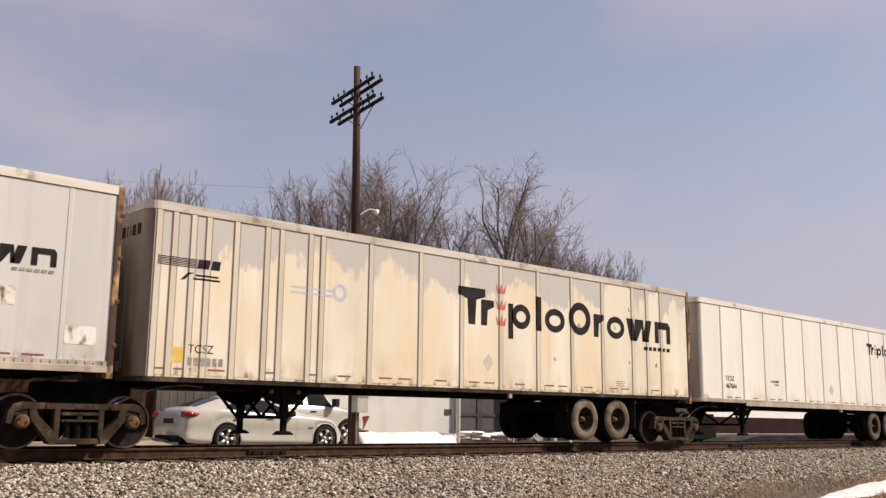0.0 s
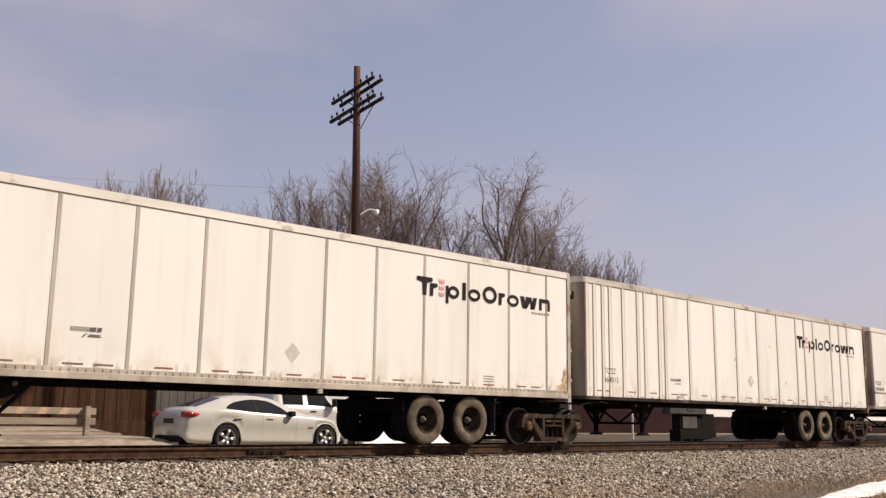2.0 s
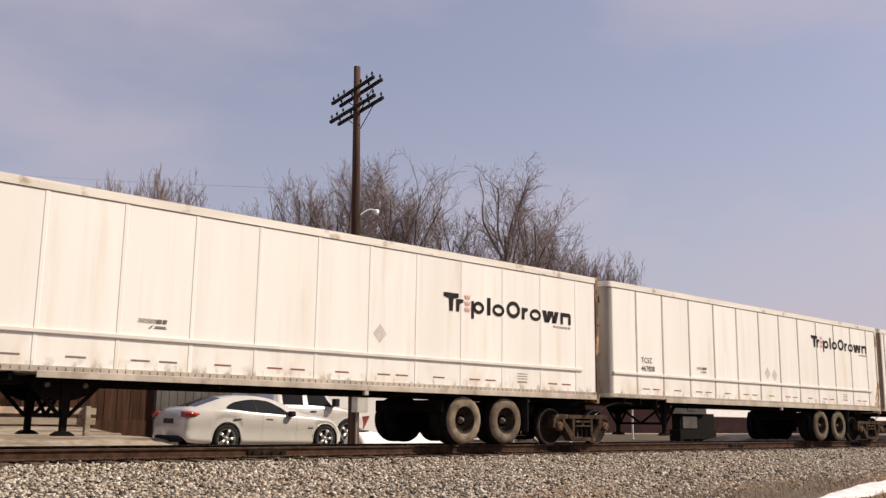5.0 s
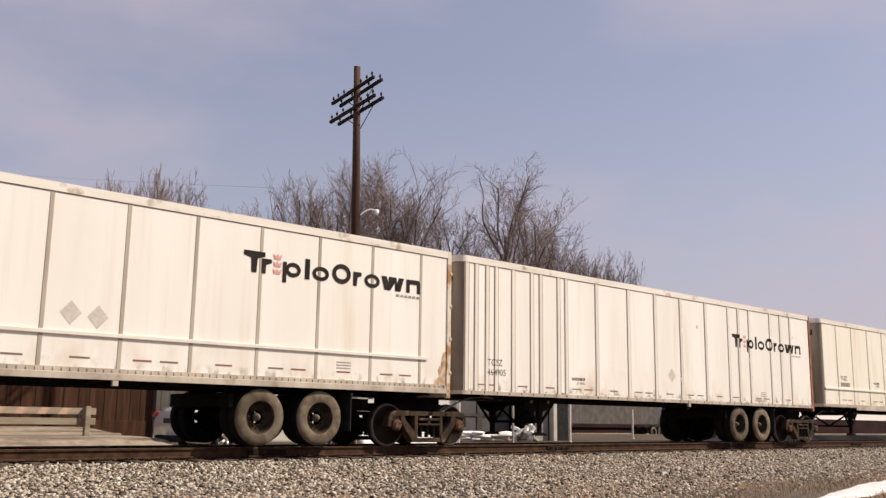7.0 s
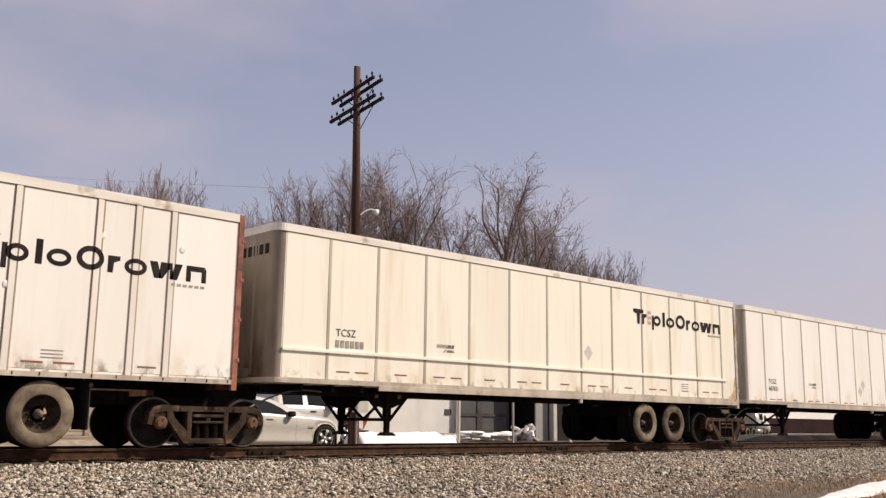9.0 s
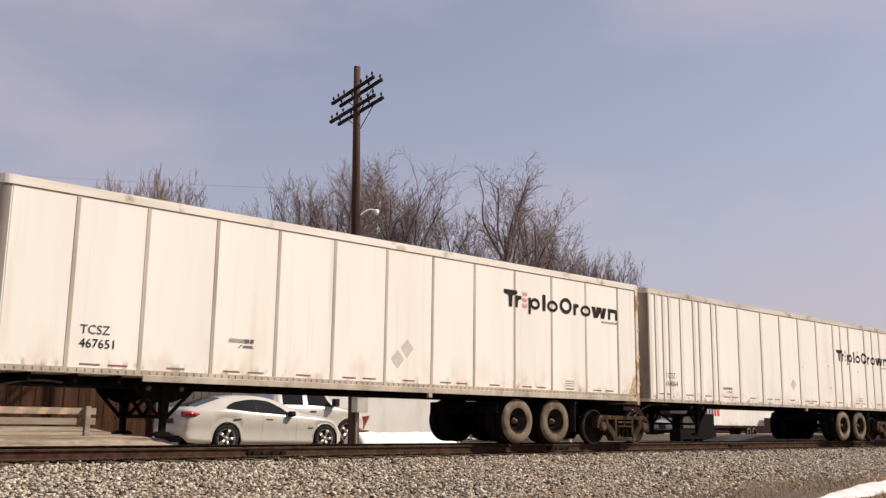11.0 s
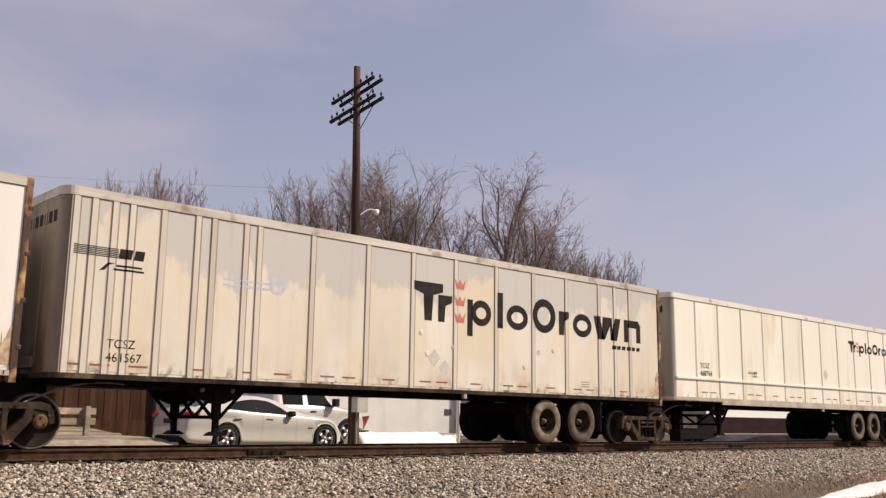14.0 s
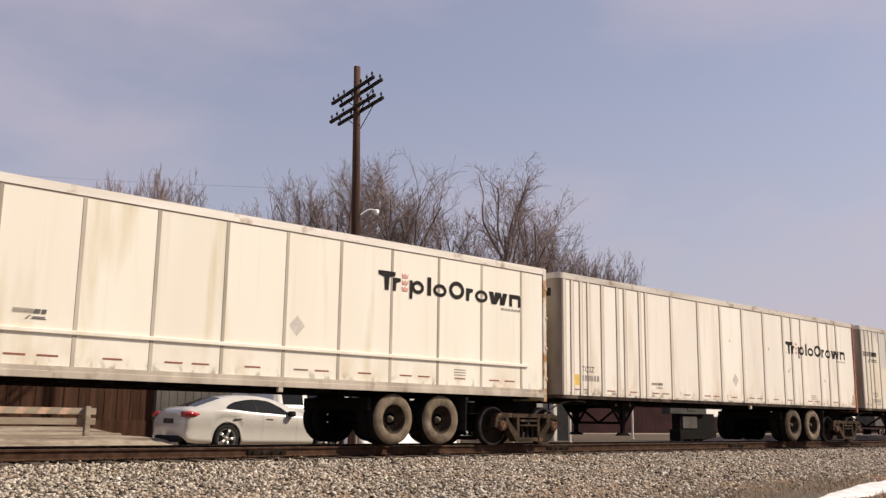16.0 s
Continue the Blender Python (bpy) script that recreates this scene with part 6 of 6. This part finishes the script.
def make_boards():
    """Boards under thawing snow, stacked before the bay."""
    S = thing("board_stack", "untidy stack of red and white boards under old snow", "lumber stack", at=pose(25.5, 26.5, LOT_Z))
    rng = random.Random(4)
    for i in range(9):
        bm = bmesh.new()
        L = rng.uniform(1.8, 2.9)
        m = pose(1.35 + rng.uniform(-0.2, 0.2), rng.uniform(-0.35, 0.35), 0.04 + 0.036 * i, rng.uniform(-4, 4), rng.uniform(-2.5, 2.5), rng.uniform(-8, 8))
        box(bm, -L / 2, L / 2, -0.12, 0.12, -0.022, 0.022, 0.004, m)
        part("board", bm, (WHITE_WALL, CROWN_PINK, WHITE_WALL, SNOW)[i % 4], S)
    bm = bmesh.new()
    for i in range(26):
        m = Matrix.Translation((rng.uniform(0.25, 2.4), rng.uniform(-0.42, 0.3), rng.uniform(0.20, 0.38))) @ Matrix.Diagonal((rng.uniform(0.15, 0.5), 0.16, 0.06, 1))
        bmesh.ops.create_icosphere(bm, subdivisions=2, radius=1.0, matrix=m)
    part("snow_cover", bm, SNOW_BRIGHT, S, "", None, True)
    R = thing("rubble_heap", "snowy heap of scrap beside the boards", "scrap heap", at=pose(28.9, 26.4, LOT_Z))
    for i in range(18):
        bm = bmesh.new()
        m = Matrix.Translation((rng.uniform(-0.45, 0.5), rng.uniform(-0.25, 0.2), rng.uniform(0.06, 0.55))) @ Euler((rng.random() * 3, rng.random() * 3, rng.random() * 3)).to_matrix().to_4x4()
        box(bm, -rng.uniform(0.1, 0.3), rng.uniform(0.1, 0.3), -0.08, 0.08, -0.06, 0.06, 0.02, m)
        part("scrap_piece", bm, (SNOW_BRIGHT, SNOW, WHITE_WALL, RAIL_WOOD)[i % 4], R)


make_boards()


def make_equipment():
    """A grey cabinet with a hood on a dark skid, at the edge of the lot."""
    E = thing("equipment_cabinet", "grey steel equipment cabinet on a dark skid at the lot's edge", "cabinet", at=pose(38.2, 25.0, LOT_Z))
    bm = bmesh.new()
    box(bm, 0.0, 3.1, 0.0, 0.6, 0.10, 0.55, 0.02)
    for x in (0.0, 0.9, 1.9, 2.8):
        box(bm, x, x + 0.28, 0.02, 0.58, -0.05, 0.12, 0.01)
    part("skid", bm, BLACK, E, "dark steel skid")
    bm = bmesh.new()
    box(bm, 0.15, 3.1, 0.10, 0.55, 0.55, 1.3, 0.02)
    part("housing", bm, BLACK, E)
    bm = bmesh.new()
    box(bm, 0.30, 1.50, 0.04, 0.12, 0.60, 1.16, 0.02)
    part("side_panel", bm, SHADE_GREY, E, "dull grey panel")
    bm = bmesh.new()
    box(bm, -0.85, 2.20, -0.05, 0.42, 1.26, 2.3, 0.04)
    hood = part("hood", bm, DARK_WALL, E, "dark grey hood")
    bm = bmesh.new()
    box(bm, 0.55, 1.30, -0.08, -0.04, 1.42, 2.1, 0.02)
    part("access_door", bm, DARK_WALL, hood)
    bm = bmesh.new()
    rod(bm, (2.35, 0.2, 1.28), (2.35, 0.2, 2.4), 0.055, n=10)
    part("vent_pipe", bm, WHITE_WALL, E, "white vent pipe")


make_equipment()


def make_fence():
    F = thing("plank_fence", "tall fence of weathered brown vertical planks", "fence", at=pose(4.0, 27.2, LOT_Z + 0.46))
    rng = random.Random(9)
    x = 0.0
    while x < 9.9:
        w = rng.choice((0.16, 0.19, 0.22))
        def plank(bm, w=w):
            box(bm, -0.004, w + 0.002, -0.012, 0.012, 0.12, 2.75, 0.003)
        shared("plank", (w,), plank, FENCE_WOOD, F, pose(x, 0.016 * (len(F.children) % 2) + rng.uniform(-0.004, 0.004), rng.uniform(-0.05, 0.03)))
        x += w
    for z in (0.5, 2.3):
        bm = bmesh.new()
        box(bm, 0, 9.9, 0.03, 0.09, z, z + 0.1, 0.004)
        part("rail", bm, FENCE_WOOD, F)
    for px in (0.1, 2.5, 4.9, 7.3, 9.7):
        bm = bmesh.new()
        box(bm, px, px + 0.12, 0.09, 0.21, -0.3, 2.6, 0.004)
        part("post", bm, FENCE_WOOD, F)
    bm = bmesh.new()
    box(bm, 0, 9.9, -0.03, 0.03, -0.5, 0.215, 0.01)
    part("kickboard", bm, FENCE_WOOD, F)


make_fence()


def make_barrier():
    G = thing("timber_barrier", "bleached timber barrier with faded orange stripes", "barrier", at=pose(3.2, 22.6, LOT_Z + 0.32))
    for x in (0.25, 3.90, 5.98):
        bm = bmesh.new()
        box(bm, x - 0.06, x + 0.06, -0.27, -0.142, -0.5, 0.70, 0.012)
        part("post", bm, RAIL_WOOD, G)
    for z0, z1 in ((0.505, 0.66), (0.265, 0.42)):
        bm = bmesh.new()
        box(bm, -0.2, 6.22, -0.14, -0.085, z0, z1, 0.008)
        part("rail", bm, RAIL_WOOD, G)
    for i in range(11):
        def stripe(bm):
            prism(bm, [(0, 0.507), (0.22, 0.507), (0.34, 0.658), (0.12, 0.658)], -0.1415, -0.138)
        shared("stripe", "", stripe, STRIPE_ORANGE, G, pose(0.3 + 0.5 * i, 0, 0))


make_barrier()


def make_kerb(x0, x1, y, w, h, label):
    bm = bmesh.new()
    box(bm, x0, x1, y, y + w, LOT_Z - 0.1, LOT_Z + h, 0.02)
    tagged(new("kerb", mesh_of("kerb", bm, RAIL_WOOD)), label, "kerb", kind="structure")


make_kerb(-4.0, 10.6, 23.6, 0.2, 0.37, "bleached timber kerb along the yard")


def make_grey_shed():
    S = thing("storage_shed", "light grey storage shed behind the sedan", "shed", at=pose(13.15, 27.0, LOT_Z))
    # light grey shed coloured darker to carry the shade on it
    bm = bmesh.new()
    box(bm, 0, 2.6, 0, 2.4, -0.1, 2.35, 0.01)
    part("wall", bm, SHADE_GREY, S)
    bm = bmesh.new()
    prism(bm, [(-0.15, 2.35), (2.75, 2.35), (2.75, 2.42), (1.3, 2.75), (-0.15, 2.42)], -0.15, 2.55)
    part("roof", bm, SHADE_GREY, S)
    for i in range(9):
        bm = bmesh.new()
        box(bm, 0.15 + 0.27 * i, 0.19 + 0.27 * i, -0.012, 0.0, 0.0, 2.33)
        part("batten", bm, SHADE_GREY, S)
    C = thing("bollard", "small white bollard by the sedan", "bollard", at=pose(11.35, 23.2, LOT_Z + 0.12))
    bm = bmesh.new()
    lathe(bm, [(0.0, 0.0), (0.12, 0.0), (0.10, 0.04), (0.05, 0.34), (0.0, 0.36)], 16)
    bmesh.ops.rotate(bm, verts=bm.verts, cent=(0, 0, 0), matrix=Matrix.Rotation(radians(90), 3, "X"))
    part("cone", bm, WHITE_WALL, C, "", None, True)


make_grey_shed()


def make_house():
    """White boarded house far behind the vehicles."""
    H = thing("house", "white boarded house with a row of dark windows", "house", at=pose(18.2, 41.0, LOT_Z))
    bm = bmesh.new()
    box(bm, 0, 13.5, 0, 7, -0.1, 4.6)
    part("wall", bm, WHITE_WALL, H)
    bm = bmesh.new()
    prism(bm, [(-0.4, 4.6), (13.9, 4.6), (12.0, 6.2), (1.5, 6.2)], -0.4, 7.4)
    part("roof", bm, MID_GREY, H)
    for i in range(7):
        bm = bmesh.new()
        box(bm, 0, 1.15, -0.03, 0.02, 2.55, 3.7, 0.01)
        win = part("window", bm, POST_LIGHT, H, "", pose(0.6 + 1.85 * i, 0, 0))
        bm = bmesh.new()
        box(bm, 0.08, 1.07, -0.045, -0.032, 2.63, 3.62)
        part("pane", bm, GLASS, win)


make_house()


def make_red_building(x, y, length, depth, height, upper, label, band):
    B = thing("commercial_building", label, "building", at=pose(x, y, -0.58))
    bm = bmesh.new()
    box(bm, 0, length, 0, depth, -0.2, band)
    part("lower_wall", bm, BRICK_RED, B, "dark red siding")
    bm = bmesh.new()
    box(bm, 0, length, -0.02, depth, band, height)
    part("upper_wall", bm, upper, B)
    bm = bmesh.new()
    box(bm, -0.3, length + 0.3, -0.4, depth + 0.3, height, height + 0.3, 0.02)
    part("roof", bm, MID_GREY, B)
    n = int(length / 0.9)
    for i in range(n):
        def groove(bm):
            box(bm, 0, 0.03, -0.008, 0.0, 0.0, band - 0.05)
        shared("batten", ("red", band), groove, BRICK_RED, B, pose(0.3 + i * 0.9, -0.001, 0))


make_red_building(62.0, 66.0, 43.0, 9.0, 4.6, BRICK_RED, "dark red low commercial building across the road", 3.0)
make_red_building(105.5, 66.0, 60.0, 9.0, 3.6, WHITE_WALL, "dark red building with a white fascia across the road", 2.1)


# ---- what moves ----
def motions():
    rows_t = [float(i) for i in range(17)]
    for k, T in enumerate(TRAILERS):
        walk(T, [(t, pose(REAR[k] - run(t), TRACK_Y, 0.28 * LEAN.get(k, 0.0), 0, -LEAN.get(k, 0.0), 0)) for t in rows_t])
    for k, (B, sets) in enumerate(BOGIES):
        walk(B, [(t, pose(REAR[k] - 0.35 - run(t), TRACK_Y, 0)) for t in rows_t])
        for x, w in sets:
            walk(w, [(i / FPS, pose(x, 0, 0.42, 0, -math.degrees(run(i / FPS) / 0.42) % 360, 0)) for i in range(0, 16 * FPS + 1)])
    far = [(0.0, 380.0), (7.5, 174.0), (8.7, 141.0), (9.6, 115.5), (10.4, 95.0), (11.0, 85.7), (12.0, 76.5), (13.2, 65.35), (14.8, 51.35), (16.0, 40.85)]
    walk(RIG, [(t, pose(x, 58.28, ROAD_Z)) for t, x in far])
    away = [(t, 94.6 + 8.5 * (t - 8.5)) for t in rows_t[:9]] + [(8.7, 96.4), (9.5, 105.0), (10.2, 115.2), (11.0, 126.6), (12.2, 137.0), (13.4, 142.2), (16.0, 147.5)]
    walk(RIG_GREY, [(t, pose(x, 54.3, ROAD_Z, 0, 0, 180)) for t, x in away])


motions()
